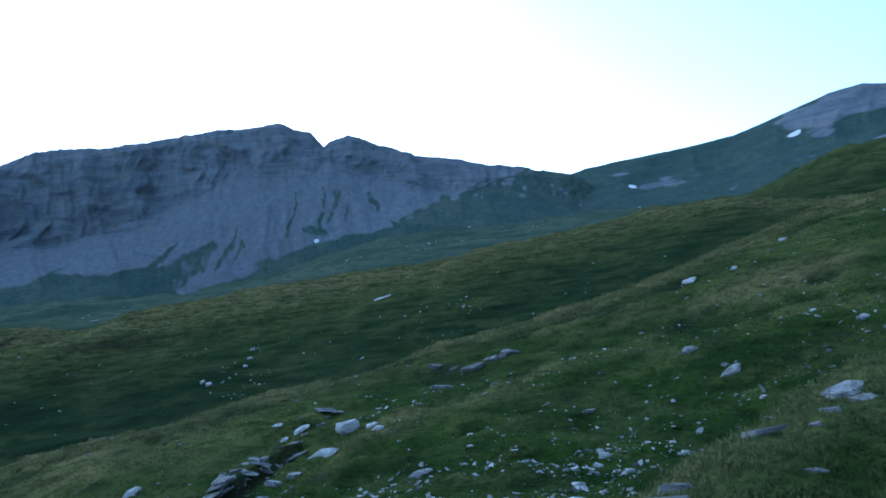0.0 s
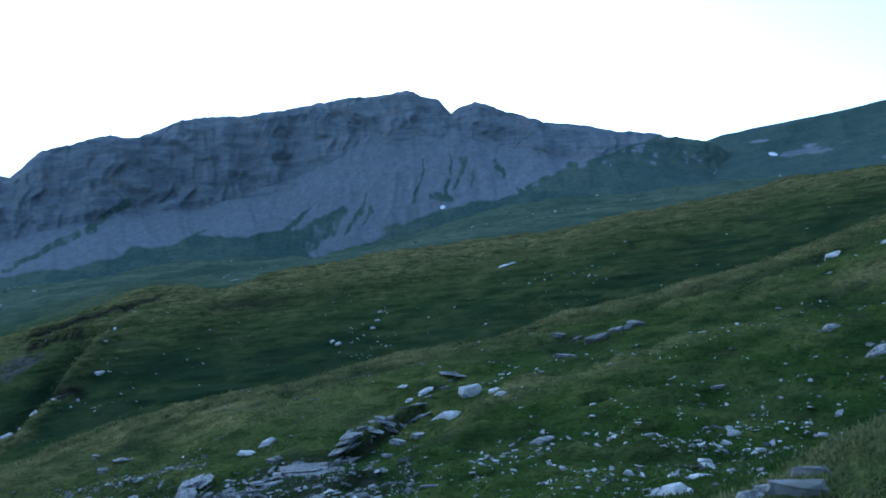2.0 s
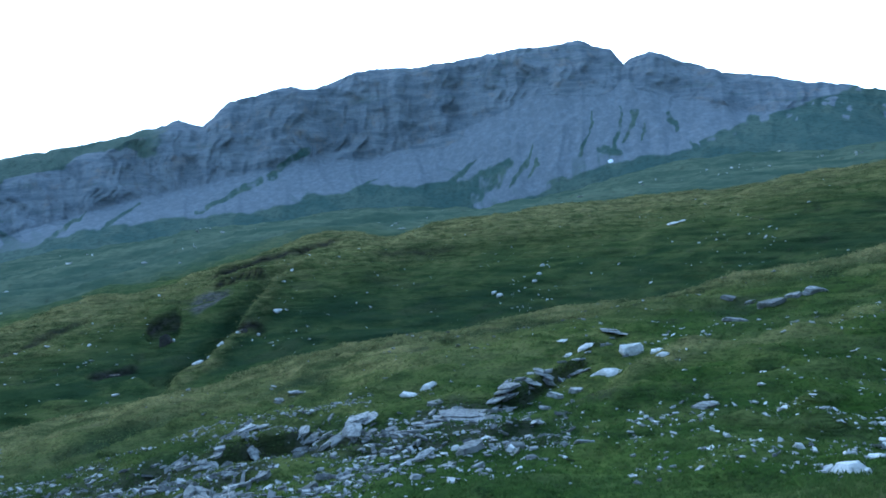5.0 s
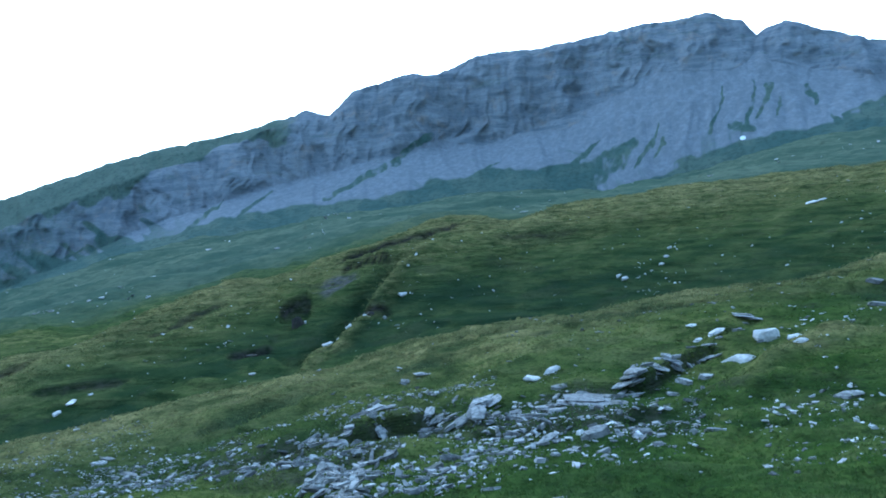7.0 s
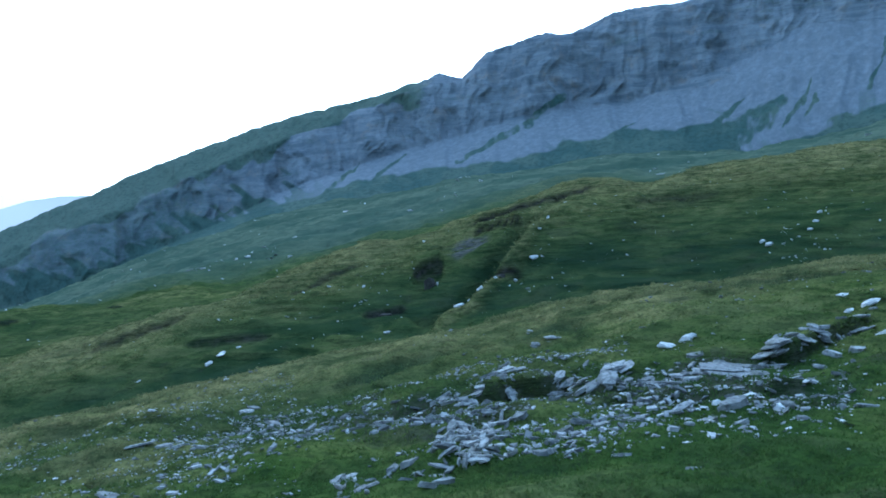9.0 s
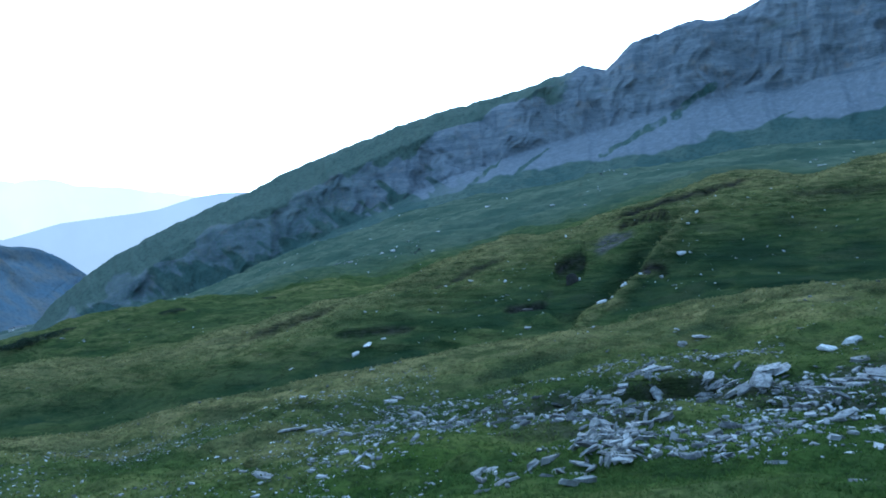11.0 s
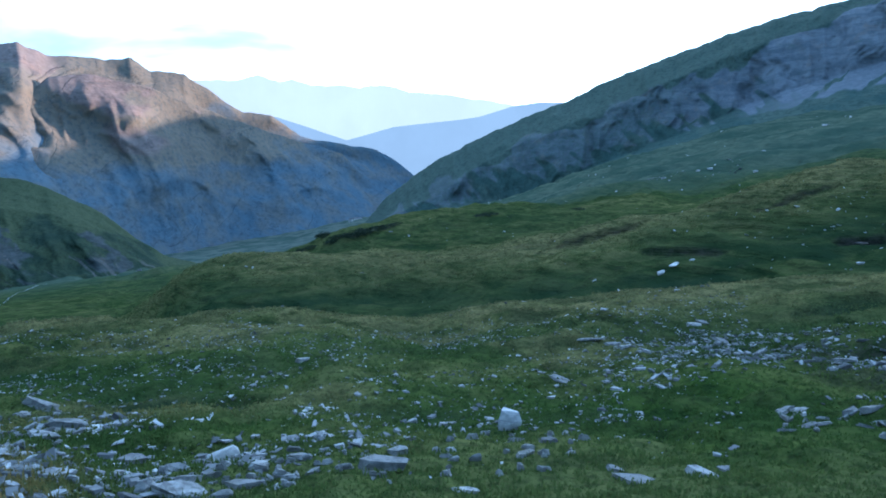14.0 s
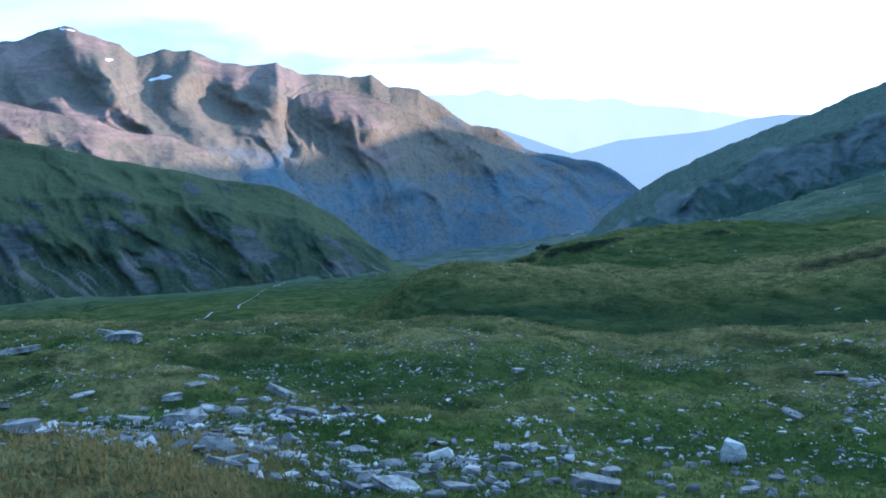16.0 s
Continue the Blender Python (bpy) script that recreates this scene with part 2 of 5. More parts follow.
def make_mountain(name, rock_a, rock_b, scree, grass_a, grass_b, size=1.0, rust=(0.20, 0.15, 0.11)):
    """Rock, scree and grass, laid by the mesh's own covers."""
    n = Nodes(name)
    strata = n.noise(0.045 / size, 6, 0.68, stretch=(0.4, 0.4, 2.2), distort=0.7)
    streak = n.noise(0.03 / size, 6, 0.7)
    fine = n.noise(0.16 / size, 6, 0.7)
    rock = n.mix(n.ramp(strata, 0.36, 0.64), rock_a, rock_b)
    rock = n.mix(n.ramp(streak, 0.52, 0.72, 0.0, 0.75), rock, rust)
    rock = n.mix(n.ramp(fine, 0.30, 0.48, 0.45, 0.0), rock, tuple(0.35 * v for v in rock_a))
    stone = n.mix(n.ramp(fine, 0.3, 0.7), tuple(0.82 * v for v in scree), tuple(1.12 * v for v in scree))
    runs = n.noise(0.10 / size, 4, 0.6, stretch=(1, 1, 0.10))
    stone = n.mix(n.ramp(runs, 0.35, 0.65, 0.0, 0.6), stone, tuple(0.72 * v for v in scree))
    sward = n.math("MINIMUM", n.math("ADD", n.ramp(n.noise(0.03 / size, 5), 0.35, 0.7, 0.0, 0.6), n.attr("open")), 1.0)
    grass = n.mix(sward, grass_a, grass_b)
    grass = n.mix(n.ramp(fine, 0.35, 0.55, 0.5, 0.0), grass, tuple(0.5 * v for v in grass_a))
    wobble = n.math("MULTIPLY", n.math("SUBTRACT", fine, 0.5), 0.7)
    s_fac = n.ramp(n.math("ADD", n.attr("scree"), wobble), 0.38, 0.62)
    g_fac = n.ramp(n.math("ADD", n.attr("grass"), wobble), 0.25, 0.75, 0.0, 0.92)
    colour = n.mix(g_fac, n.mix(s_fac, rock, stone), grass)
    colour = n.mix(n.ramp(n.attr("snow"), 0.4, 0.6), colour, (0.80, 0.82, 0.85))
    n.bump(n.math("MULTIPLY", n.noise(0.12 / size, 6, 0.7, stretch=(1, 1, 1.6)), n.math("SUBTRACT", 1.0, n.math("MULTIPLY", s_fac, 0.8))), 4.0 * size, 0.7)
    return n.done(colour, 1.0, 0.02)


def make_stone(name, pale, dark, lichen, spread=0.85):
    n = Nodes(name)
    rnd = n.object_random()
    grain, blot = n.noise(9.0, 6, 0.7), n.noise(2.2, 4)
    colour = n.mix(n.ramp(grain, 0.36, 0.58), dark, pale)
    seam = n.noise(6.0, 4, 0.6, stretch=(0.5, 0.5, 5.0))
    colour = n.mix(n.ramp(seam, 0.30, 0.42, 0.7, 0.0), colour, tuple(0.6 * v for v in dark))
    colour = n.mix(n.ramp(rnd, 0.0, 1.0, 0.0, spread), colour, tuple(0.30 * v for v in pale))
    colour = n.mix(n.ramp(blot, 0.50, 0.66, 0.0, 0.75), colour, lichen)
    n.bump(n.noise(16.0, 5, 0.7, stretch=(1, 1, 3)), 0.03, 0.7)
    return n.done(colour, 0.85, 0.25)


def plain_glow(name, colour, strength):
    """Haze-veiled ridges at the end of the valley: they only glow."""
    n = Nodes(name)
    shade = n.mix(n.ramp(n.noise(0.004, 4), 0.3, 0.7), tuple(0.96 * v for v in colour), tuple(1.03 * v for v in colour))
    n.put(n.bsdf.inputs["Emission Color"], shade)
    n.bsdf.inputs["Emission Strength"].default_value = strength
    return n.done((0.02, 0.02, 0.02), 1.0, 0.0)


TURF = make_turf()
# blue distance haze is put into the grass colours of limestone and gneiss
LIMESTONE = make_mountain("limestone_mountain", (0.134, 0.154, 0.174), (0.214, 0.232, 0.248), (0.194, 0.212, 0.232), (0.054, 0.094, 0.076), (0.092, 0.126, 0.094), 1.0, (0.235, 0.205, 0.18))
# gneiss rock is paled too, for the haze over its unlit faces
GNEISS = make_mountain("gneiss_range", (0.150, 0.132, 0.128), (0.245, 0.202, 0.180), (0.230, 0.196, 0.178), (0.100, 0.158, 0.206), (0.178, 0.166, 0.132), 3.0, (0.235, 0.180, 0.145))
HILLSIDE = make_mountain("hillside", (0.050, 0.060, 0.058), (0.092, 0.100, 0.096), (0.116, 0.116, 0.104), (0.034, 0.054, 0.034), (0.078, 0.098, 0.048), 0.3, (0.098, 0.088, 0.072))
STONE = make_stone("pale_stone", (0.36, 0.355, 0.34), (0.11, 0.111, 0.11), (0.10, 0.102, 0.085), 0.75)
PALE_STONE = make_stone("bleached_stone", (0.45, 0.44, 0.415), (0.18, 0.178, 0.17), (0.15, 0.148, 0.125), 0.65)
WHITE_STONE = make_stone("whitish_stone", (0.72, 0.70, 0.67), (0.48, 0.47, 0.45), (0.36, 0.35, 0.31), 0.3)
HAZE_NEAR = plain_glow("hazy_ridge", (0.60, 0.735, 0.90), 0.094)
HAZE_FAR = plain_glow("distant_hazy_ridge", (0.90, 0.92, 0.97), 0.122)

# ---- the ground: one sheet, drawn by its crests and hollows outwards from the bank ----
# each line: distance by azimuth, then elevation seen from the eye by azimuth (degrees)
CRESTS = [
    ("-180:1.6 180:1.6", "-180:-46.7 180:-46.7", 0),
    # edge of the bank on which the camera stands
    ("-60:12 -28:11 -20:8.2 -12:6.6 -5:4.6 20:3.4 85:3.4 102:4.5 106:5.1 111:5.6 117:6.0 140:7", "-60:-4 -28:-7.4 -22:-10.4 -18.6:-12.1 -12.7:-15.2 -5:-20.5 20:-31 85:-31 95:-28 102:-23.4 106.8:-20.9 110.4:-19.6 117:-17.7 140:-15", 0.7),
    # the gully and the belt of slabs below it
    ("-60:22 -30:17 -20:13.5 -10:11 0:10 20:9 50:8 90:8.5 117:9.5 180:12", "-60:-3 -30:-6.3 -22:-10.2 -18:-12.4 -10:-15.5 0:-16 20:-18 50:-21 70:-21.5 90:-20.5 117:-17.2 150:-14", 0),
    ("-60:40 -30:30 -20:26 0:22 20:21 50:19 90:19 117:20 180:24", "-60:1 -30:-1 -20:-4.6 -10:-8.4 0:-9.8 20:-11.6 35:-13.5 50:-15.3 70:-17 90:-16.2 117:-13.8 150:-12", 0.05),
    # the second crest and the edge of the near meadow
    ("-60:70 -30:60 -12:50 9:46 20:44 40:42 72:42 86:45 117:50 180:60", "-60:5.5 -29.5:3.43 -25.6:2.73 -21:1.46 -16.4:-0.32 -11.3:-1.7 -6:-2.75 0:-3.85 9:-5.5 16:-6.2 20:-6.9 26:-7.35 29.4:-7.95 33:-8.8 37.3:-9.6 41:-10.1 47:-10.7 49:-11.2 54:-11.7 59:-12.25 66:-12.85 72.3:-13.9 78.2:-13.15 82.2:-12.35 86.3:-12.28 89.6:-12.65 93:-12.4 96.2:-11.86 102:-11.67 109.7:-11.13 116.3:-10.31 150:-9", 1.0),
    ("-60:95 -20:75 60:62 90:70 117:80 180:90", "-60:3 -30:1.6 -21:0.4 -11:-2.4 0:-4.5 9:-6.1 20:-7.6 30:-8.7 41:-11 49:-12.2 59:-13.4 72:-15 86:-14.5 96:-14.5 117:-13.2 150:-12", -1.0),
    # the third crest, falling to the knolls in the valley head
    ("-60:190 -20:165 36:145 50:128 62:118 86:130 95:125 117:130 180:150", "-60:2.5 -30:2.6 -23.3:3.42 -20.2:4.42 -17:4.21 -13:3.68 -9:3.36 -5:2.93 -1:2.16 3.2:1.77 7.3:1.38 12:0.88 16.4:0.68 18.8:0.43 21:0.05 24.5:-0.5 26.5:-0.05 28.6:0.04 32.4:-0.45 36:-1.4 38:-2.0 40.2:-2.6 44:-3.5 48.4:-4.7 52.5:-5.5 56.6:-6.7 60.6:-8.1 64:-8.8 68.5:-9.06 74:-9.4 78:-9.0 82:-8.67 86.2:-8.2 88.7:-8.9 91.2:-11 93.5:-12.4 100:-13.2 117:-12.6 150:-11", 1.0),
    ("-60:240 0:200 60:165 100:180 180:200", "-60:3 -30:3.2 -20:3.2 0:0.9 20:-1.2 30:-1.6 40:-4 50:-6 60:-8.6 70:-9.8 86:-10.4 95:-12.6 117:-11.8 150:-11", -0.5),
    # the right shoulder, the apron of meadows and the knolls before the valley
    ("-60:300 -20:300 30:300 50:255 80:250 117:290 180:300", "-60:8 -29.8:6.73 -27:6.17 -24.2:5.16 -21.6:4.2 -17:3.2 0:1.2 20:-0.5 30:-1.0 40:-2.9 46:-4.3 50:-5.3 54:-5.95 57.7:-5.7 63:-5.8 68.5:-5.8 72.3:-6.2 76:-6.75 79:-7.35 82:-8.3 84:-9.6 92:-10.8 117:-10.0 150:-9", 0.3),
    ("-60:560 0:520 60:480 90:420 117:400 180:500", "-60:6.5 -30:4.0 -20:3.6 -9:3.4 0:2.9 9:2.1 13:1.5 18:0.9 24:1.0 30:0.6 40:-1.1 46:-2.2 52:-3.4 58:-4.4 64:-5.9 70:-7.2 80:-9.0 92:-9.1 104:-9.5 117:-9.1 150:-8", 0),
    ("-180:1000 40:1000 76:1050 180:1000", "-60:6 -30:4.5 -9:4.2 0:4.0 6:3.4 10:2.6 14:1.6 18:1.1 24:1.9 30:1.5 36:0.9 46:-0.4 52:-1.3 58:-2.9 63:-4.3 68:-5.8 75:-7.0 80:-8.5 90:-9.5 117:-10 150:-9", 0),
    ("-180:2200 180:2200", "-180:-6 -60:-3 40:-4.5 70:-7.9 77:-7.6 82:-8.3 90:-8.8 117:-9 180:-6", 0),
    ("-180:4900 180:4900", "-180:-3.5 50:-3.5 70:-5.6 77:-5.6 82:-6.2 90:-7.0 110:-7 130:-4 180:-3.5", 0),
]
LINES = [(rounded(curve(r), 3.0), rounded(curve(e), 1.0), d) for r, e, d in CRESTS]


def ground_shape(az, r):
    """Height and dryness of the turf at azimuth az (degrees, to the left) and distance r."""
    az, r = np.broadcast_arrays(np.asarray(az, float), np.asarray(r, float))
    R = np.stack([f(az) for f, _, _ in LINES])
    T = np.tan(np.radians(np.stack([g(az) for _, g, _ in LINES])))
    X, x = np.log(R), np.log(np.maximum(r, 1.6))
    d = np.diff(T, axis=0) / np.diff(X, axis=0)
    m = np.zeros_like(T)
    both = d[:-1] * d[1:] > 0
    m[1:-1] = np.where(both, 2 * d[:-1] * d[1:] / np.where(both, d[:-1] + d[1:], 1), 0)
    slope, dry = np.array(T[0]), np.zeros_like(x)
    for k in range(len(LINES) - 1):
        h = X[k + 1] - X[k]
        t = np.clip((x - X[k]) / h, 0, 1)
        here = (x >= X[k]) & (x <= X[k + 1] + 1e-9)
        seg = (2 * t**3 - 3 * t**2 + 1) * T[k] + (t**3 - 2 * t**2 + t) * h * m[k] + (3 * t**2 - 2 * t**3) * T[k + 1] + (t**3 - t**2) * h * m[k + 1]
        slope = np.where(here, seg, slope)
    z = np.where(r < 1.6, 0.0, EYE + r * slope)
    shade_tint = np.zeros_like(x)
    for k, (_, _, amount) in enumerate(LINES):
        if amount > 0:
            much = amount * (1 - 0.4 * step(83, 89, az)) if k > 5 else amount
            off = x - X[k]
            dry = np.maximum(dry, much * np.exp(-((off / np.where(off > 0, 0.12, 0.20 + 0.28 * step(0, 30, az) - 0.2 * step(58, 72, az) if k < 5 else 0.26)) ** 2)))
        # faces between the crests get their shade as a dark turf colour
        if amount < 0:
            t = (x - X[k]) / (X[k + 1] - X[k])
            shade_tint = np.maximum(shade_tint, -amount * step(-0.25, 0.1, t) * (1 - step(0.35, 0.85, t)))
    dry = np.maximum(dry, 0.95 * (1 - step(1.5, 2.0, x)) * np.maximum(step(95, 108, az), step(-8, -16, az)))
    dry = dry * step(1.5, 3.0, r) + 0.6 * (1 - step(1.5, 3.0, r))
    return z, dry, shade_tint


LEDGE_LINE = rounded(curve("-10:40 1:31 8:27 13:22.2 17:19.2 21:17.8 26:16.3 33:16.5 38:15 50:14"), 1.5)


def ledge_step(az, r, x, y):
    """Where the turf breaks off over a low rock step, 0 to 1, and how far past its edge."""
    edge = LEDGE_LINE(az) + 0.7 * fbm(x / 2.5, y / 2.5, 3, 63)
    return step(8, 12, az) * (1 - step(36, 40, az)) * step(-0.55, -0.1, fbm(x / 3.5, y / 3.5, 2, 65)), r - edge


def on_slope(az, el, r0, r1):
    """Distance at which the smooth ground first rises to elevation el, going outwards from r0 to r1."""
    r = np.geomspace(r0, r1, 400)
    z, _, _ = ground_shape(np.full_like(r, az), r)
    up = np.flatnonzero(z - EYE >= r * math.tan(radians(el)))
    return float(r[up[0]] if len(up) else r1)


# scars where the turf has slipped: azimuth and elevation of the two ends, height of the broken edge
SCARS = [(28.2, -0.25, 36.6, -1.75, 1.3), (33.2, -2.15, 36.4, -2.45, 1.7), (39.0, -4.8, 41.0, -4.95, 2.4), (33.4, -5.6, 36.2, -5.9, 1.2), (41.8, -7.5, 44.8, -8.0, 1.1), (51.5, -9.0, 57.0, -9.6, 0.9), (20.0, -0.6, 25.5, -1.2, 0.7), (44.8, -4.4, 52.0, -6.1, 0.9), (57.0, -7.4, 63.0, -9.0, 0.9)]
SCAR_LINES = [(a0, on_slope(a0, e0, 64, 150), a1, on_slope(a1, e1, 64, 150), h) for a0, e0, a1, e1, h in SCARS]


def scar_step(az, r, x, y):
    """Rise of the ground over the scars, and how dark its broken edges are."""
    rise, raw = np.zeros_like(x), np.zeros_like(x)
    warp = 0.9 * fbm(x / 7, y / 7, 3, 67)
    for a0, r0, a1, r1, h in SCAR_LINES:
        t = (az - a0) / (a1 - a0)
        there = step(-0.12, 0.12, t) * (1 - step(0.88, 1.12, t))
        past = r - (r0 + (r1 - r0) * np.clip(t, -0.2, 1.2)) + warp
        edge = h * there
        rise = rise + edge * (0.65 * step(-0.7, 0.5, past) * np.exp(-np.maximum(past, 0) / 9) - 0.5 * np.exp(-(((past + 1.9) / 1.9) ** 2)))
        raw = np.maximum(raw, np.minimum(there * h / 1.2, 1) * np.exp(-(((past + 0.3) / 0.5) ** 2)))
    return rise, raw


GULLY = [(31.0, -1.2), (33.0, -2.9), (34.6, -4.2), (36.0, -5.6), (38.0, -7.4), (40.0, -8.7)]
GULLY_LINE = [(a, on_slope(a, e, 64, 150)) for a, e in GULLY]


def gully_cut(az, r):
    """The gully below the scars: 1 along its bed."""
    bed = np.interp(az, [a for a, _ in GULLY_LINE], [q for _, q in GULLY_LINE])
    return np.exp(-(((r - bed) / 5.0) ** 2)) * step(29.5, 31.5, az) * (1 - step(39.5, 42, az))


NEAR_RIB = [(-29, -0.7), (-23, -1.9), (-16, -3.5), (-12, -4.3), (-8, -5.3), (-4, -6.7), (0.2, -7.9), (4.3, -9.0), (8.5, -11.5), (12.5, -12.9)]
NEAR_RIB_LINE = [(a, on_slope(a, e, 9, 60)) for a, e in NEAR_RIB]


def near_rib(az, r):
    """The low grassy rib between the ledges and the green hollow: 1 along its back."""
    back = np.interp(az, [a for a, _ in NEAR_RIB_LINE], [q for _, q in NEAR_RIB_LINE])
    return np.exp(-(((r - back) / (0.09 * back)) ** 2)) * step(-31, -26, az) * (1 - step(10, 14, az))


def gully_rib(az, r):
    """The lit rib beside the gully."""
    bed = np.interp(az, [a for a, _ in GULLY_LINE], [q for _, q in GULLY_LINE])
    return np.exp(-(((r - bed + 9) / 4.5) ** 2)) * step(28, 31, az) * (1 - step(38.5, 41, az))


def stairs(z, high, x, y, seed):
    """Trodden terraces along the slope: how far the ground departs from an even rise."""
    ph = (z + 0.9 * high * fbm(x / (22 * high), y / (22 * high), 3, seed)) / high
    part_way = ph - np.floor(ph)
    return high * (step(0.45, 1.0, part_way) - part_way) * step(-0.5, 0.35, fbm(x / (16 * high), y / (16 * high), 2, seed + 1))


def ground_at(az, r):
    """Ground height with all its hummocks, its dryness and its painted shade."""
    z, dry, shade_tint = ground_shape(az, r)
    a = np.radians(az)
    x, y = -np.sin(a) * r, np.cos(a) * r
    tuft, hump, knob, swell, roll = fbm(x / 0.9, y / 0.9, 3, 3), fbm(x / 4.5, y / 4.5, 3, 5), fbm(x / 19, y / 19, 4, 9), fbm(x / 70, y / 70, 4, 12), fbm(x / 190, y / 190, 4, 15)
    pits = fbm(x / 3.2, y / 3.2, 3, 41)
    w_hump, w_knob, w_swell, w_roll = step(5, 16, r), step(35, 90, r), step(250, 430, r), step(350, 600, r)
    flat = 1 - 0.85 * step(93, 97, az) * (1 - step(109, 113, az)) * step(150, 190, r) * (1 - step(430, 480, r))
    knob, swell = knob * flat, swell * flat
    clod = np.abs(noise2(x / 1.25 + 0.3 * tuft, y / 1.25, 45)) + 0.5 * np.abs(noise2(x / 0.55, y / 0.55, 46)) - 0.5
    z = z + 0.16 * clod * step(2.5, 7, r) * (1 - step(60, 120, r))
    z = z + 0.05 * tuft * step(1.5, 5, r) * (1 - step(60, 200, r)) + (0.24 + 0.14 * (1 - step(22, 38, r))) * hump * w_hump - 0.22 * step(0.55, 0.95, pits) * w_hump * (1 - step(60, 90, r)) + (0.6 + 0.9 * step(60, 110, r)) * knob * w_knob + 0.9 * flat * (ridged(x / 38, y / 38, 3, 61) - 0.6) * step(140, 210, r) + 2.6 * swell * w_swell + 5.5 * roll * w_roll
    z = z + 0.75 * stairs(z, 0.8, x, y, 81) * step(56, 68, r) * (1 - step(170, 215, r))
    z = z + 0.6 * stairs(z, 0.34, x, y, 85) * step(13, 19, r) * (1 - step(44, 60, r))
    z = z + 0.7 * stairs(z, 3.0, x, y, 87) * step(230, 330, r) * (1 - step(950, 1200, r)) * flat
    z = z + scar_step(az, r, x, y)[0] - 2.4 * gully_cut(az, r) + 1.2 * gully_rib(az, r) + 0.22 * near_rib(az, r)
    there, past = ledge_step(az, r, x, y)
    z = z + 0.36 * there * (step(-0.12, 0.12, past) * np.exp(-np.maximum(past, 0) / 3.5) - 0.28 * np.exp(-((past + 0.5) / 0.6) ** 2))
    # light on the gully rib put in as straw; near rib is straw turf
    dry = np.maximum(dry, np.maximum(0.9 * gully_rib(az, r), 0.85 * near_rib(az, r) * step(-0.6, 0.2, hump)))
    # shade in the gully bed painted dark, and lifted along its lit rib
    shade_tint = np.clip(shade_tint * (1 - 0.9 * gully_rib(az, r)) + 0.7 * gully_cut(az, r), 0, 1)
    meadow = step(55, 66, az) * step(20, 30, r) * (1 - step(60, 90, r))
    dry = np.maximum(dry, 0.8 * step(0.15, 0.7, fbm(x / 8, y / 5, 4, 53)) * step(50, 64, az) * step(8, 13, r) * (1 - step(40, 60, r)))
    dry = np.maximum(dry, 0.75 * meadow * step(-0.5, 0.6, fbm(x / 7, y / 7, 3, 52)))
    lie = 0.45 * hump * w_hump * (1 - w_knob) + 0.5 * knob * w_knob * (1 - w_swell) + 0.75 * swell * w_swell
    dry = np.clip(dry + 0.32 * lie - 0.05 + 0.95 * step(95, 108, az + 5 * hump) * (1 - step(18, 30, r)) * step(-0.4, 0.4, fbm(x / 2.6, y / 2.6, 3, 49) + 0.5 * (1 - step(6, 9, r))), 0, 1)
    # hollows, pits and knoll faces darkened in colour to carry their shade
    shade_tint = np.clip(shade_tint + 0.25 * step(170, 300, r) * (1 - step(1200, 1600, r)) + 0.12 * step(55, 62, az) * step(95, 125, r) * (1 - step(330, 420, r)) - (0.5 + 0.6 * (1 - step(60, 120, r))) * lie + 0.8 * step(0.5, 0.9, pits) * w_hump * (1 - step(60, 90, r)), 0, 1)
    dry = np.maximum(dry, 0.5 * step(1300, 1700, r))
    lush = step(6, 10, r) * (1 - step(24, 36, r)) * step(26, 6, az) + 0.85 * step(26, 34, az) * (1 - step(96, 104, az)) * step(4.5, 7, r) * (1 - step(13, 24, r)) * step(-0.4, 0.4, fbm(x / 7, y / 7, 3, 59))
    lush = np.clip(lush * step(-0.7, 0.2, fbm(x / 5, y / 5, 3, 57)), 0, 1)
    lush = lush * (1 - 0.8 * near_rib(az, r))
    dry, shade_tint = dry * (1 - 0.7 * lush), shade_tint * (1 - 0.6 * lush)
    return x, y, z, dry, shade_tint, lush


az_cols = np.concatenate([np.arange(-180, -36, 3.0), np.arange(-36, 123, 0.2), np.arange(123, 180, 3.0)])
r_rows = np.concatenate([[0.0, 0.6], np.geomspace(1.3, 55, 280, endpoint=False), np.geomspace(55, 175, 190, endpoint=False), np.geomspace(175, 4900, 225)])
AZ, RR = np.meshgrid(az_cols, r_rows)
gx, gy, gz, gdry, gshade, glush = ground_at(AZ, RR)
ground_mesh = mesh_from_grid("ground", np.stack([gx, gy, gz], -1).reshape(-1, 3), len(r_rows), len(az_cols), wrap=True)
attribute(ground_mesh, "dry", gdry)
attribute(ground_mesh, "shade_tint", gshade)
attribute(ground_mesh, "lush", glush)
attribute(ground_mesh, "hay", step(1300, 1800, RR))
# distance haze painted into the turf colour, growing with distance from the camera
attribute(ground_mesh, "hazed", 0.85 * step(270, 480, RR) * (1 - step(1300, 1700, RR)))
# bare earth where the turf has slipped on the third crest's face
bare = step(0.9, 1.25, fbm(gx / 9, gy / 9, 4, 33) + 0.8 * np.exp(-(((AZ - 40) / 4) ** 2) - ((np.log(np.maximum(RR, 1) / 105)) / 0.22) ** 2))
stony = np.exp(-(((AZ - 44) / 10) ** 2) - ((RR - 17) / 5.5) ** 2) + np.exp(-(((AZ - 22) / 10) ** 2) - ((RR - 16) / 4) ** 2) + 0.7 * np.exp(-(((AZ - 105) / 9) ** 2) - ((RR - 8) / 2.5) ** 2)
stony = step(0.35, 0.8, stony + 0.45 * fbm(gx / 1.6, gy / 1.6, 4, 37))
there, past = ledge_step(AZ, RR, gx, gy)
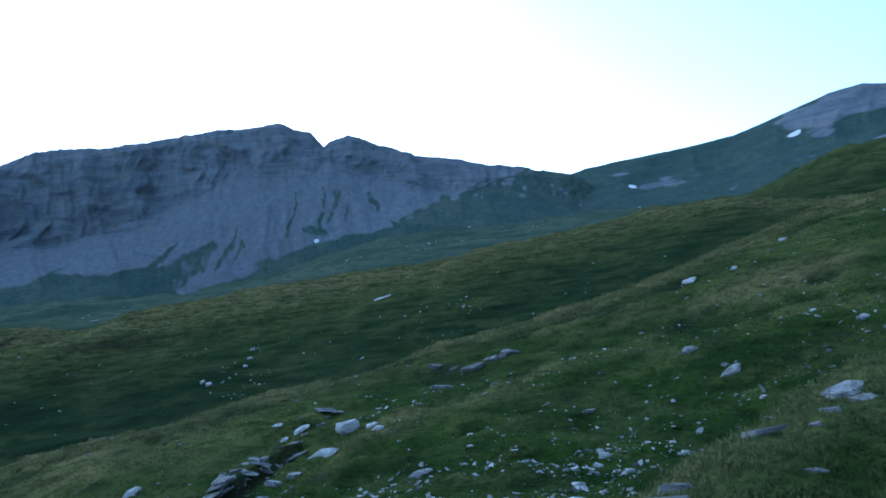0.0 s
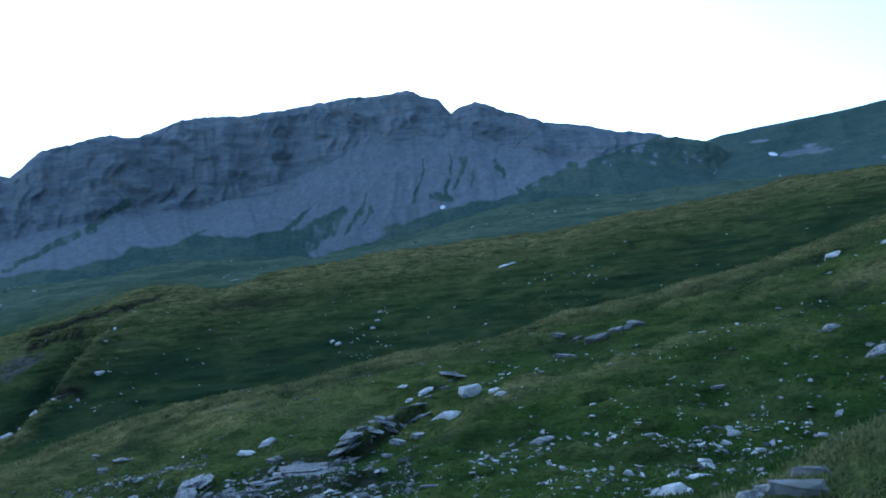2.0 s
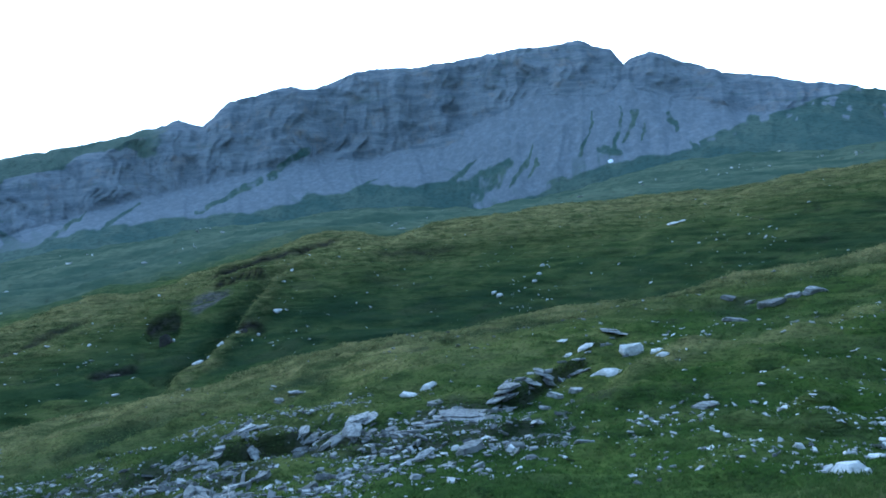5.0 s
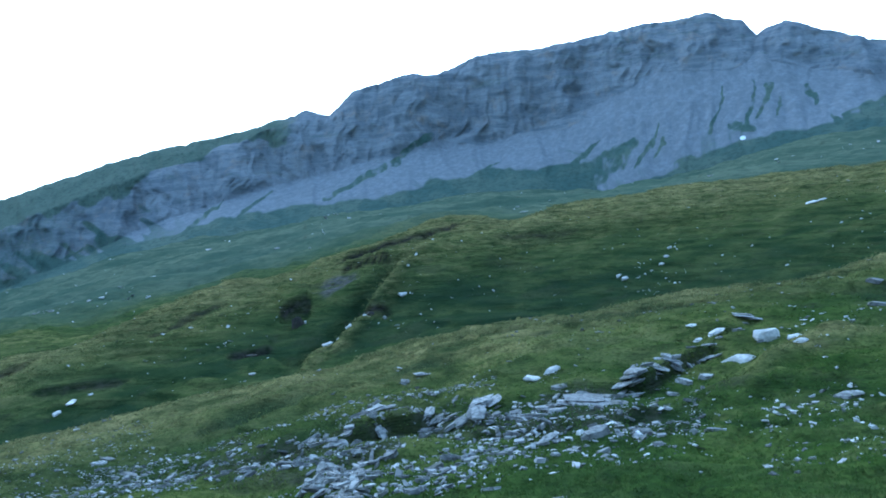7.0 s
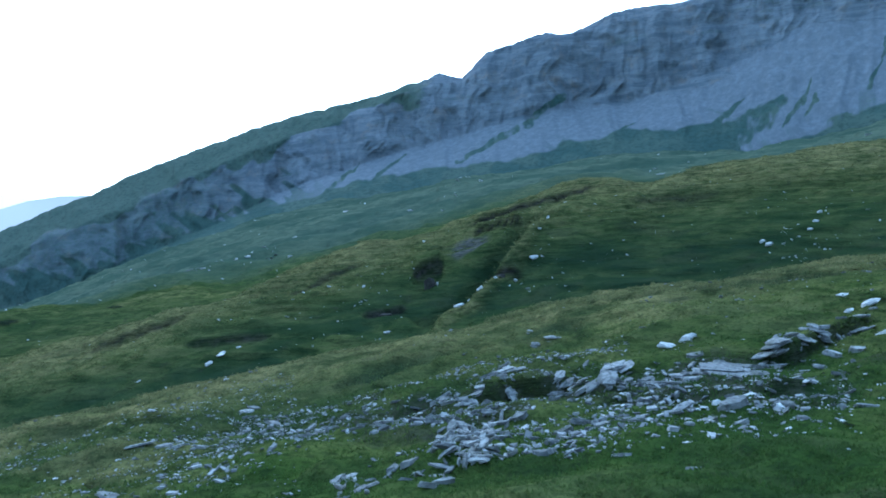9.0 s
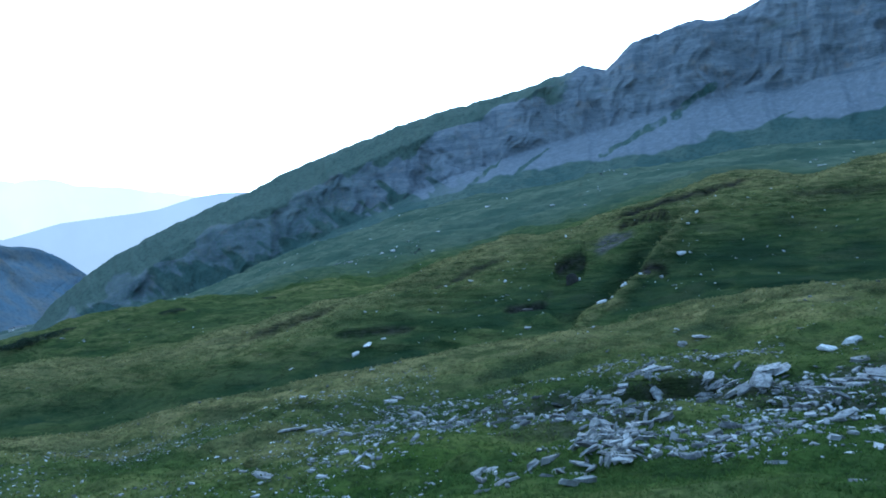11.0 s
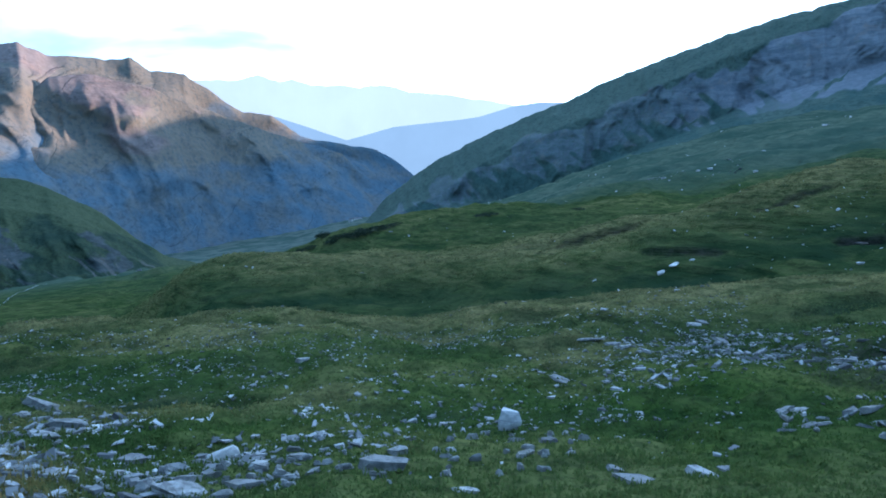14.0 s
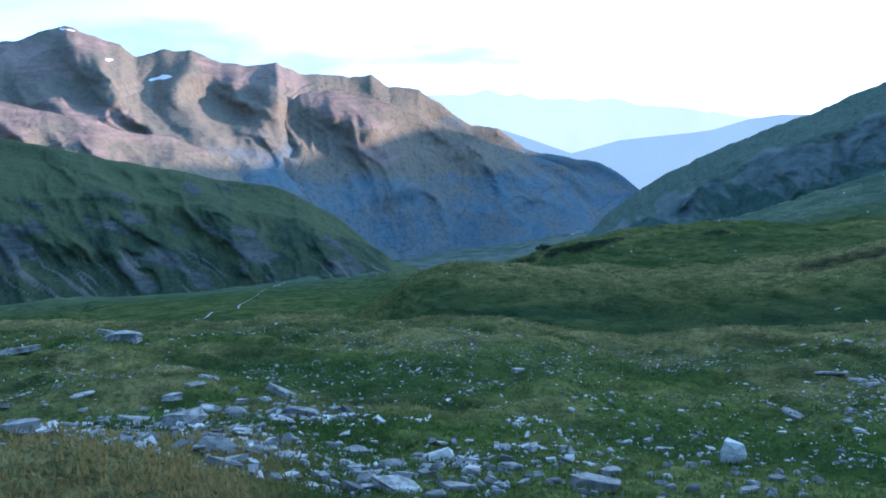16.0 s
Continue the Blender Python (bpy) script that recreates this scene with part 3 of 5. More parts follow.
# earth colour below the ledge also paints the dark shade under the turf
stony = np.maximum(stony, there * np.exp(-(((past + 0.1) / 0.35) ** 2)))
scarred = scar_step(AZ, RR, gx, gy)[1]
slip = np.exp(-(((AZ - 37.2) / 1.6) ** 2) - ((RR - on_slope(37.2, -3.6, 64, 150)) / 6) ** 2)
attribute(ground_mesh, "slip", 0.85 * step(0.3, 0.8, slip + 0.3 * fbm(gx / 3, gy / 3, 3, 35)))
# dark band along each scar: peat and overhang shade in one colour
attribute(ground_mesh, "peat_shade", scarred)
attribute(ground_mesh, "bare", np.maximum(0.85 * stony, 0.3 * bare * step(60, 85, RR) * (1 - step(150, 180, RR))))
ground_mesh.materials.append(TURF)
ground = tagged(new("ground", ground_mesh), "green and straw-coloured alpine turf on rolling slopes", "ground", kind="structure")


# ---- mountains ----
def patches(sort):
    """Number the connected patches of one kind on a grid; their sizes."""
    rows, cols = sort.shape
    root = list(range(rows * cols))

    def find(i):
        while root[i] != i:
            root[i] = root[root[i]]
            i = root[i]
        return i

    across = np.flatnonzero(np.pad(sort[:, 1:] == sort[:, :-1], ((0, 0), (0, 1))).ravel())
    down = np.flatnonzero((sort[1:] == sort[:-1]).ravel())
    for cells, off in ((across, 1), (down, cols)):
        for i in cells.tolist():
            a, b = find(i), find(i + off)
            if a != b:
                root[max(a, b)] = min(a, b)
    _, number, size = np.unique([find(i) for i in range(rows * cols)], return_inverse=True, return_counts=True)
    return number.reshape(rows, cols), size


def strokes(text, az, el, soft=False):
    """Runs drawn down a slope, 'azimuth:elevation:azimuth:elevation:half-width:half-width'; 1 along their middle."""
    out = np.zeros_like(az)
    for row in text.split():
        a0, e0, a1, e1, w0, w1 = [float(v) for v in row.split(":")]
        t = np.clip(((az - a0) * (a1 - a0) + (el - e0) * (e1 - e0)) / ((a1 - a0) ** 2 + (e1 - e0) ** 2), 0, 1)
        off = np.hypot(az - a0 - t * (a1 - a0), el - e0 - t * (e1 - e0)) / (w0 + t * (w1 - w0))
        out = np.maximum(out, np.exp(-(off**2)) if soft else 1 - step(0.45, 1.35, off))
    return out


def mountain(name, material, az0, az1, step_deg, profile, rough, label, category="mountain", kind="", covers=None, seed=0, sharp=1.0, shear=0.0, calm=0.0, calm_to=(0.85, 1.15), drawn=3.5, warp=0.0, craggy=False, ribs="", rib_out=0.0):
    """A slope through lines (distance, elevation, share of rows), foot first, then down the far side."""
    az = np.arange(az0, az1 + 1e-6, step_deg)
    rows_r, rows_z, rows_s = [], [], []
    for k in range(len(profile) - 1):
        n = profile[k][2]
        for t in np.linspace(0, 1, n, endpoint=k == len(profile) - 2):
            r0, r1 = profile[k][0](az), profile[k + 1][0](az)
            z0, z1 = EYE + r0 * np.tan(np.radians(profile[k][1](az))), EYE + r1 * np.tan(np.radians(profile[k + 1][1](az)))
            rows_r.append(r0 * (1 - t) + r1 * t)
            rows_z.append(z0 * (1 - t) + z1 * t)
            rows_s.append(np.full_like(az, k + t))
    r, z, s = np.array(rows_r), np.array(rows_z), np.array(rows_s)
    # the far side, down below the ground
    crest_r, crest_z = r[-1], z[-1]
    for t in (0.08, 0.25, 0.6, 1.0):
        r = np.vstack([r, crest_r * (1 + 0.28 * t)])
        z = np.vstack([z, crest_z * (1 - t) + (np.minimum(crest_z, 0) - 160) * t])
        s = np.vstack([s, np.full_like(az, len(profile) - 1 + t)])
    A = np.broadcast_to(az, r.shape)
    arc = np.radians(A) * np.mean(r[0])
    top = len(profile) - 1
    inner = step(0, 0.4, s) * (1 - 0.85 * step(top - 0.25, top, s))
    amount, length = rough
    inner = inner * (1 - calm * (1 - step(*calm_to, s)))
    lean = arc - shear * z
    warp = warp or (0.25 if length < 100 else 0.1)
    bulge = ridged(lean / length + warp * fbm(arc / length, z / length, 3, seed + 5), z / (length * drawn) + 0.5 * warp * fbm(arc / length, z / length, 3, seed + 6), 5, seed, 0.55)
    if craggy:
        bulge = crags(lean / length + warp * fbm(arc / length, z / length, 3, seed + 5), z / (length * drawn) + warp * fbm(arc / length, z / length, 3, seed + 6), 6, seed)
        bulge = bulge + 0.30 * crags(lean / (0.26 * length) + 0.2 * fbm(arc / (0.3 * length), z / (0.3 * length), 3, seed + 7), z / (0.42 * length), 5, seed + 8)
    r = r - (amount * bulge if craggy else amount * bulge + (0.3 if length < 100 else 0.08) * amount * ridged(lean / (0.27 * length), z / length, 3, seed + 3)) * inner
    if ribs:
        r = r - rib_out * strokes(ribs, A + 0.5 * fbm(arc / 300, z / 200, 3, seed + 21), np.degrees(np.arctan((z - EYE) / r)), True) * inner
    z = z + 0.22 * amount * fbm(arc / (0.6 * length), r / (0.6 * length), 4, seed + 9) * inner
    z = z + sharp * 0.06 * amount * fbm(arc / (0.2 * length), s * 0.5, 4, seed + 13) * step(top - 0.4, top, s)
    a = np.radians(A)
    verts = np.stack([-np.sin(a) * r, np.cos(a) * r, z], -1).reshape(-1, 3)
    me = mesh_from_grid(name, verts, r.shape[0], r.shape[1])
    got = covers(A, s, arc, z, bulge, np.degrees(np.arctan((z - EYE) / r))) if covers else {}
    cover = {key: np.clip(got.get(key, np.zeros_like(s)), 0, 1).ravel() for key in ("scree", "grass", "snow", "open")}
    if not covers:
        for key in cover:
            attribute(me, key, cover[key])
        me.materials.append(material)
        return tagged(new(name, me), label, category, kind=kind)
    # faces of rock, scree, grass and snow are parts of the mountain
    normals = np.empty(len(verts) * 3, np.float32)
    me.vertices.foreach_get("normal", normals)
    quads = np.empty(len(me.polygons) * 4, np.int32)
    me.polygons.foreach_get("vertices", quads)
    quads, normals = quads.reshape(-1, 4), normals.reshape(-1, 3)
    mean = {key: cover[key][quads].mean(1) for key in cover}
    sort = np.where(mean["snow"] > 0.4, 3, np.where(mean["grass"] > 0.5, 2, np.where(mean["scree"] > 0.5, 1, 0)))
    sort = sort.reshape(r.shape[0] - 1, r.shape[1] - 1)
    for _ in range(3):
        patch, size = patches(sort)
        small = (size[patch] < 260) & (sort < 3)
        if not small.any():
            break
        near = np.pad(sort, 1, mode="edge")
        around = np.stack([near[2:, 1:-1], near[:-2, 1:-1], near[1:-1, 2:], near[1:-1, :-2]])
        big = np.pad(small, 1, mode="edge")
        ok = ~np.stack([big[2:, 1:-1], big[:-2, 1:-1], big[1:-1, 2:], big[1:-1, :-2]]) & (around < 3)
        take = np.where(ok.any(0), np.take_along_axis(around, ok.argmax(0)[None], 0)[0], sort)
        while small.any():
            before = small.sum()
            sort = np.where(small & ok.any(0), take, sort)
            small = small & ~ok.any(0)
            near, big = np.pad(sort, 1, mode="edge"), np.pad(small, 1, mode="edge")
            around = np.stack([near[2:, 1:-1], near[:-2, 1:-1], near[1:-1, 2:], near[1:-1, :-2]])
            ok = ~np.stack([big[2:, 1:-1], big[:-2, 1:-1], big[1:-1, 2:], big[1:-1, :-2]]) & (around < 3)
            take = np.take_along_axis(around, ok.argmax(0)[None], 0)[0]
            if small.sum() == before:
                break
    patch, size = patches(sort)
    sort, patch = sort.ravel(), patch.ravel()
    base = tagged(new(name), label, category, kind=kind)
    for p in range(len(size)):
        inside = np.flatnonzero(patch == p)
        mine = quads[inside]
        part_name = ("rock_face", "scree_slope", "grass_slope", "snow_patch")[sort[inside[0]]]
        used, flat = np.unique(mine, return_inverse=True)
        piece = mesh_from_arrays(part_name, verts[used], flat.reshape(-1, 4), True)
        for key in cover:
            attribute(piece, key, cover[key][used])
        piece.normals_split_custom_set_from_vertices(normals[used])
        piece.materials.append(material)
        new(part_name, piece).parent = base
    bpy.data.meshes.remove(me)
    return base


def blob(A, s, az, at, w, h):
    return np.exp(-(((A - az) / w) ** 2) - ((s - at) / h) ** 2)


SCREE_TOP = curve("-16:2.5 -8:6.2 -6:7.0 -0.7:7.0 3.1:8.1 7:9.3 9:9.3 11.8:9.7 15.1:9.1 19.3:7.0 25.3:5.5 28:5.4 31.9:5.2 36.3:4.2 41:3.2 46:2.0 50:0.7 54:-1.0 58:-2.4 64:-4.8 75:-8 78.5:-10")
SCREE_FOOT = curve("-16:9.5 -8:8.2 -4:7.3 -1.5:6.6 0.5:5.8 2.2:5.0 3.4:4.76 8.6:4.4 11.5:3.6 12.8:2.9 14.5:2.2 17:1.3 18.3:1.6 18.9:3.3 19.6:3.6 26.2:3.5 30:2.84 32.9:2.1 38.1:1.73 41.3:1.62 44:1.26 48:0.33 52.1:-0.4 56.2:-1.53 59.4:-2.6 64.2:-4.46 68:-5.4 78.5:-9")
GRASS_RUNS = "18.9:2.9:15.7:4.7:0.8:0.5 18.3:2.2:16.2:4.0:0.5:0.5 13.9:6.2:14.6:4.4:0.08:0.22 14.6:4.4:15.5:3.0:0.22:0.14 13.6:5.0:14.4:3.5:0.16:0.12 12.8:2.9:11.6:3.5:0.5:0.25 9.7:7.9:10.6:5.0:0.09:0.17 7.7:8.1:8.3:5.5:0.10:0.24 6.9:7.7:7.5:5.7:0.2:0.2 8.9:5.4:7.8:5.0:0.32:0.25 6.2:6.8:6.1:5.8:0.12:0.16 4.6:7.3:4.1:6.2:0.22:0.22 3.4:5.3:3.0:4.9:0.15:0.15"
MORE_RUNS = "32.4:4.4:29.7:6.3:0.36:0.26 37.4:2.2:33.1:4.2:0.18:0.34 20.0:3.4:17.8:5.1:0.28:0.08 2.6:5.2:-0.9:6.3:0.25:0.7 26.5:3.4:24.8:4.1:0.25:0.06 47:0.4:44.5:2.4:0.25:0.1 43.5:1.2:41.0:3.0:0.22:0.1 56:-1.6:53.5:-0.3:0.25:0.08"


def limestone_covers(A, s, arc, z, bulge, el):
    n = fbm(arc / 60, z / 45, 4, 71)
    az = A + 0.26 * fbm(arc / 18, z / 26, 4, 91)
    up = el + 0.13 * fbm(arc / 22, z / 22, 4, 93)
    # scree runs up into the gullies of the cliff
    top = SCREE_TOP(az) + (0.5 + 0.5 * step(18, 26, A)) * ridged((arc - (0.2 + 0.8 * step(12, 24, A)) * z) / 70, z / 260, 2, 73) - 0.15 + 0.25 * n + 0.4 * step(28, 38, A) * (ridged((arc - 0.9 * z) / 22, z / 120, 3, 75) - 0.3)
    scree = 1 - step(-0.16, 0.16, up - top)
    thin = 0.72 + 0.28 * fbm(arc / 6, z / 8, 3, 83)
    foot = SCREE_FOOT(az) + 0.16 * fbm(arc / 22, z / 30, 3, 77)
    grass = 1 - step(-0.3, 0.34, up - foot)
    grass = np.maximum(grass, thin * strokes(GRASS_RUNS + " " + MORE_RUNS, az, up))
    # faint green in the runs of the scree
    lean = arc - (0.1 + 0.9 * step(14, 24, A)) * z
    grass = np.maximum(grass, 0.45 * step(0.75, 1.2, ridged(lean / 30, z / 200, 2, 79) + 0.4 * fbm(lean / 6, z / 30, 3, 85)) * (1 - step(0.5, 2.2, up - foot)))
    grass = np.maximum(grass, step(1.85, 2.15, s + 0.35 * n) * step(36, 43, A))
    # broken scree and rock in the turf towards the pass
    grass = grass * (1 - 0.7 * step(0.35, 0.7, fbm(arc / 14, z / 22, 4, 87)) * step(2, -1, A) * step(0.0, 0.5, up - SCREE_TOP(A) + 1.1))
    # ribs of turf among the rocks lower down the ridge
    grass = np.maximum(grass, (0.75 + 0.2 * step(50, 58, A)) * step(-0.7 * step(48, 58, A), 0.7, fbm((arc - 0.9 * z) / 16, z / 26, 4, 89) + 0.5 * (SCREE_FOOT(A) + 1.1 - up)) * step(40, 54, A))
    grass = np.maximum(grass, 0.50 * step(46, 58, A))
    # thin ledges of grass in the cliffs
    grass = np.maximum(grass, 0.42 * step(0.45, 0.85, fbm(arc / 50, z / 6, 3, 97)) * step(1.0, 1.3, s))
    snow = 1.3 * blob(A, el, 8.55, 4.45, 0.2, 0.13)
    # the foot hollow near azimuth 20 has its shade painted as darker grass
    shade = step(-0.2, 0.5, n + 0.8 * fbm(arc / 25, z / 20, 3, 99)) * (1 - blob(A, el, 20, 2.4, 6, 1.2))
    return {"scree": scree, "grass": grass, "snow": snow, "open": np.maximum(step(1.9, 2.1, s), 0.7 * shade)}


LIME_CREST = curve("-16:1.5 -13:4.2 -11:6.6 -9.9:7.22 -6.8:8.08 -4:8.52 -1.6:9.23 0.8:9.75 2.7:10.5 4.3:11.12 5.7:11.63 6.9:11.33 7.4:10.98 8.2:12.02 9.4:12.3 10.5:12.76 12.5:12.53 14.8:12.5 17.8:12.14 20.8:11.65 24.2:11.7 26.7:11.3 28.9:10.33 31.2:10.43 35:9.55 36.8:7.94 38.3:8.37 41.1:7.55 44.4:6.75 47.6:6.2 51.7:5.16 55:4.05 58.2:2.98 60.2:2.2 62.2:1.26 64.6:0.44 67.6:-0.77 71.3:-2.48 73.1:-3.61 74.9:-4.88 76.5:-6.49 78.5:-9")
LIME_TOP = curve("-16:1.2 -13:3.8 -11:6.0 -9.9:6.9 0.8:9.4 5.7:11.2 7.4:10.6 10.5:12.4 20.8:11.3 31.2:10 36.8:7.6 38.5:7.5 41.3:6.96 44:5.9 47.7:4.75 51.5:3.75 55.9:2.05 58.1:1.11 60:0.33 63.9:-0.97 67.8:-2.6 71.5:-4.89 75:-6.5 78.5:-9.3")
LIME_FOOT = curve("-16:0.6 -12:2.6 -9:3.4 0:3.7 6:3.1 10:2.3 14:1.3 18:0.8 24:1.6 30:1.2 36:0.6 46:-0.7 52:-1.6 58:-3.2 63:-4.6 68:-6.1 75:-7.3 78.5:-9.8")
mountain("limestone_mountain", LIMESTONE, -16, 78.5, 0.1, [
    (curve("-16:1000 60:1000 78:1120"), LIME_FOOT, 60),
    (curve("-16:1190 60:1190 78:1240"), rounded(SCREE_TOP, 1.5), 50),
    (curve("-16:1270 60:1270 78:1300"), LIME_TOP, 20),
    (curve("-16:1300 36:1310 42:1360 60:1430 78:1430"), LIME_CREST, 2),
], (13, 55), "grey limestone mountain ridge with cliffs, scree and grass", covers=limestone_covers, seed=100, sharp=2.6, calm=0.6)


def shoulder_covers(A, s, arc, z, bulge, el):
    A = A + 0.3 * fbm(arc / 18, z / 12, 4, 191)
    n = fbm(arc / 70, z / 45, 4, 171)
    rock = step(0.35, 0.7, 0.6 * n + 0.9 * step(-22, -29, A) * step(0.8, 1.5, s))
    band = 0.8 * step(0.05, 0.6, fbm(arc / 45, z / 25, 4, 175)) * np.exp(-(((s - 0.75 - 0.02 * (A + 20)) / 0.22) ** 2)) * step(-11, -14, A)
    snow = 1.3 * blob(A, s, -24.6, 1.35, 0.45, 0.06) + 1.2 * blob(A, s, -14.2, 0.9, 0.28, 0.06)
    return {"grass": 1 - 0.85 * np.maximum(rock, band), "scree": 0.25 + 0 * s, "snow": snow}


mountain("grassy_mountain", LIMESTONE, -75, -5.5, 0.12, [
    (curve("-75:900 -5:1020"), curve("-75:6 -30:4.2 -9:3.4 -5:3"), 40),
    (curve("-75:1200 -5:1300"), curve("-75:8 -30:7.2 -20:6.2 -9.9:5.6 -5:5"), 40),
    (curve("-75:1500 -5:1450"), curve("-75:6 -45:9.5 -34:10.2 -30.2:9.88 -28.9:10.13 -27:9.94 -24.7:9.32 -22.9:8.79 -21:8.28 -17.7:7.97 -13.5:7.69 -11.1:7.49 -9.9:7.22 -8:6.6 -5.5:5.2"), 2),
], (14, 110), "green mountain shoulder with grey rock bands and small snow patches", covers=shoulder_covers, seed=200)


def hill_covers(A, s, arc, z, bulge, el):
    lean = arc - 1.1 * z + 4 * fbm(arc / 30, z / 20, 4, 269)
    n = fbm(lean / 11, z / 12, 5, 271)
    band = np.exp(-(((s - 0.6) / 0.3) ** 2)) * step(92, 98, A)
    rock = step(0.45, 0.85, 0.75 * n + 0.55 * band)
    runs = step(0.45, 0.75, fbm(lean / 2.6, z / 20, 4, 277) + 0.25 * step(100, 110, A)) * (1 - step(0.45, 0.8, s))
    rock = np.maximum(rock, 0.85 * runs)
    lush = step(-0.3, 0.5, fbm(lean / 16, z / 22, 4, 281) + 1.6 * (s - 0.75))
    return {"grass": 1 - 0.85 * rock, "scree": runs, "open": lush}


mountain("grassy_hill", HILLSIDE, 87.5, 150, 0.1, [
    (curve("87:520 92:470 150:400"), curve("87:-10.5 90:-10.2 98:-10 104:-10.6 111:-10.6 116:-10.3 150:-10"), 60),
    (curve("87:560 92:540 150:500"), curve("87:-9.3 89.5:-8.7 92.2:-7.4 97:-4.9 105:-3.4 115:-2.2 150:-1"), 40),
    (curve("87:600 92:600 150:640"), curve("87:-9.4 89.5:-8.46 90.3:-8.23 92.2:-6.74 94.1:-4.86 97.2:-3.14 98.7:-2.49 101.7:-1.98 105.7:-1.05 108.8:-0.38 112.1:0.57 115.2:1.25 125:2.5 150:3"), 2),
], (11, 48), "green grassy hill with dark rock outcrops above a stream", "hill", covers=hill_covers, seed=300, drawn=1.8, warp=0.15, shear=0.5, craggy=True)


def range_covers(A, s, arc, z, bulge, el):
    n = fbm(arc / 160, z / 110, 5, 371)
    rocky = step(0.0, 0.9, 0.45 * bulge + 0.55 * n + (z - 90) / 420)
    # grass keeps its haze-blue colour low down, brown higher up where sun falls
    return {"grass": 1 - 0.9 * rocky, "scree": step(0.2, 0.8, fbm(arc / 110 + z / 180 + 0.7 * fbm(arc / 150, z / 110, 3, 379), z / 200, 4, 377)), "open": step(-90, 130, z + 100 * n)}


def main_range_covers(A, s, arc, z, bulge, el):
    base, A = A, A + 0.5 * fbm(arc / 50, z / 30, 4, 393)
    snow = 1.3 * blob(A + 9 * (s - 0.86), s, 105.4, 0.86, 0.42, 0.012) + 1.3 * blob(A + 7 * (s - 0.88), s, 108.6, 0.88, 0.30, 0.013) + 1.2 * blob(A, s, 111.1, 0.985, 0.3, 0.010)
    return {**range_covers(base, s, arc, z, bulge, el), "snow": snow}


RANGE_RIBS = "110.9:8.2:108.7:5.0:1.3:1.8 108.7:5.0:104.2:-0.5:1.8:2.2 103.8:6.6:105.2:3.0:1.2:1.6 105.2:3.0:103.5:0.0:1.6:2 97.9:6.0:98.6:3.5:0.9:1.4 91.3:5.2:90.0:2.5:1.0:1.6"
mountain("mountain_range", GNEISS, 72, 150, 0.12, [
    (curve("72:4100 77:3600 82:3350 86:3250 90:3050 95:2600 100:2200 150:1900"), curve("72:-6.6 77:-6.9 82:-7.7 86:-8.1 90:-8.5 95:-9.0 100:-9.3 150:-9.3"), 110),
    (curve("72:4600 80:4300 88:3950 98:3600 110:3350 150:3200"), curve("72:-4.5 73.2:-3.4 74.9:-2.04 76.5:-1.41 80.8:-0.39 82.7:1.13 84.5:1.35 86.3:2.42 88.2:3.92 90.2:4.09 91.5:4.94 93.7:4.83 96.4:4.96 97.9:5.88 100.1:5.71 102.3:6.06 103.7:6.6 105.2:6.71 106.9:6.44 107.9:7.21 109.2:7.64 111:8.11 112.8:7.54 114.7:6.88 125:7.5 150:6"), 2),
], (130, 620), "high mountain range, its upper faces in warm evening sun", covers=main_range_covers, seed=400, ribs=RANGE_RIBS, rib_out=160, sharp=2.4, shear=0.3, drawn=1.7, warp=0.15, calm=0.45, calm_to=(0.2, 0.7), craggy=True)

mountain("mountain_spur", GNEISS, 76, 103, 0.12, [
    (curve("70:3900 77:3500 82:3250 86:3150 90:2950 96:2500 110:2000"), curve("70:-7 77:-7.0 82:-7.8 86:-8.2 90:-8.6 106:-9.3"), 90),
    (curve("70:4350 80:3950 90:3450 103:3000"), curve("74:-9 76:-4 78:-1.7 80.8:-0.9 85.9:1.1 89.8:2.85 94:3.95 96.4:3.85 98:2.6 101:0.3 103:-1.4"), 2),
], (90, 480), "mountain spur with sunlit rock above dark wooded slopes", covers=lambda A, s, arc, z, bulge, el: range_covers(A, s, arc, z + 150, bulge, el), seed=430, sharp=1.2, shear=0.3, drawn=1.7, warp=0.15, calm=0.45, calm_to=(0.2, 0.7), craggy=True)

mountain("rocky_spur", GNEISS, 97, 150, 0.12, [
    (curve("90:2250 100:1950 150:1600"), curve("90:-9.5 150:-9.5"), 80),
    (curve("97:2800 110:2450 150:2200"), curve("97:-7 100:-2.5 103:0.2 105:1.1 108:1.7 111:2.6 116:3.6 130:4.5 150:4"), 2),
], (70, 330), "rugged rocky spur catching the last sun", covers=lambda A, s, arc, z, bulge, el: range_covers(A, s, arc, z + 230, bulge, el), seed=460, sharp=1.4, shear=0.3, drawn=1.5, warp=0.15, craggy=True)

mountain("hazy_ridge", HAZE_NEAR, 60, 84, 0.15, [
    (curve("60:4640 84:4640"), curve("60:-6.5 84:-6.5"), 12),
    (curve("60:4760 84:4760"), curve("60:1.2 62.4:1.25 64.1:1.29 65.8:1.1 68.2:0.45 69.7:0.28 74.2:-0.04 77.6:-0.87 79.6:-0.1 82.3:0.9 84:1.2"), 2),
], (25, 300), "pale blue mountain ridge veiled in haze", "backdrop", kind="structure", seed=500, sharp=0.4)
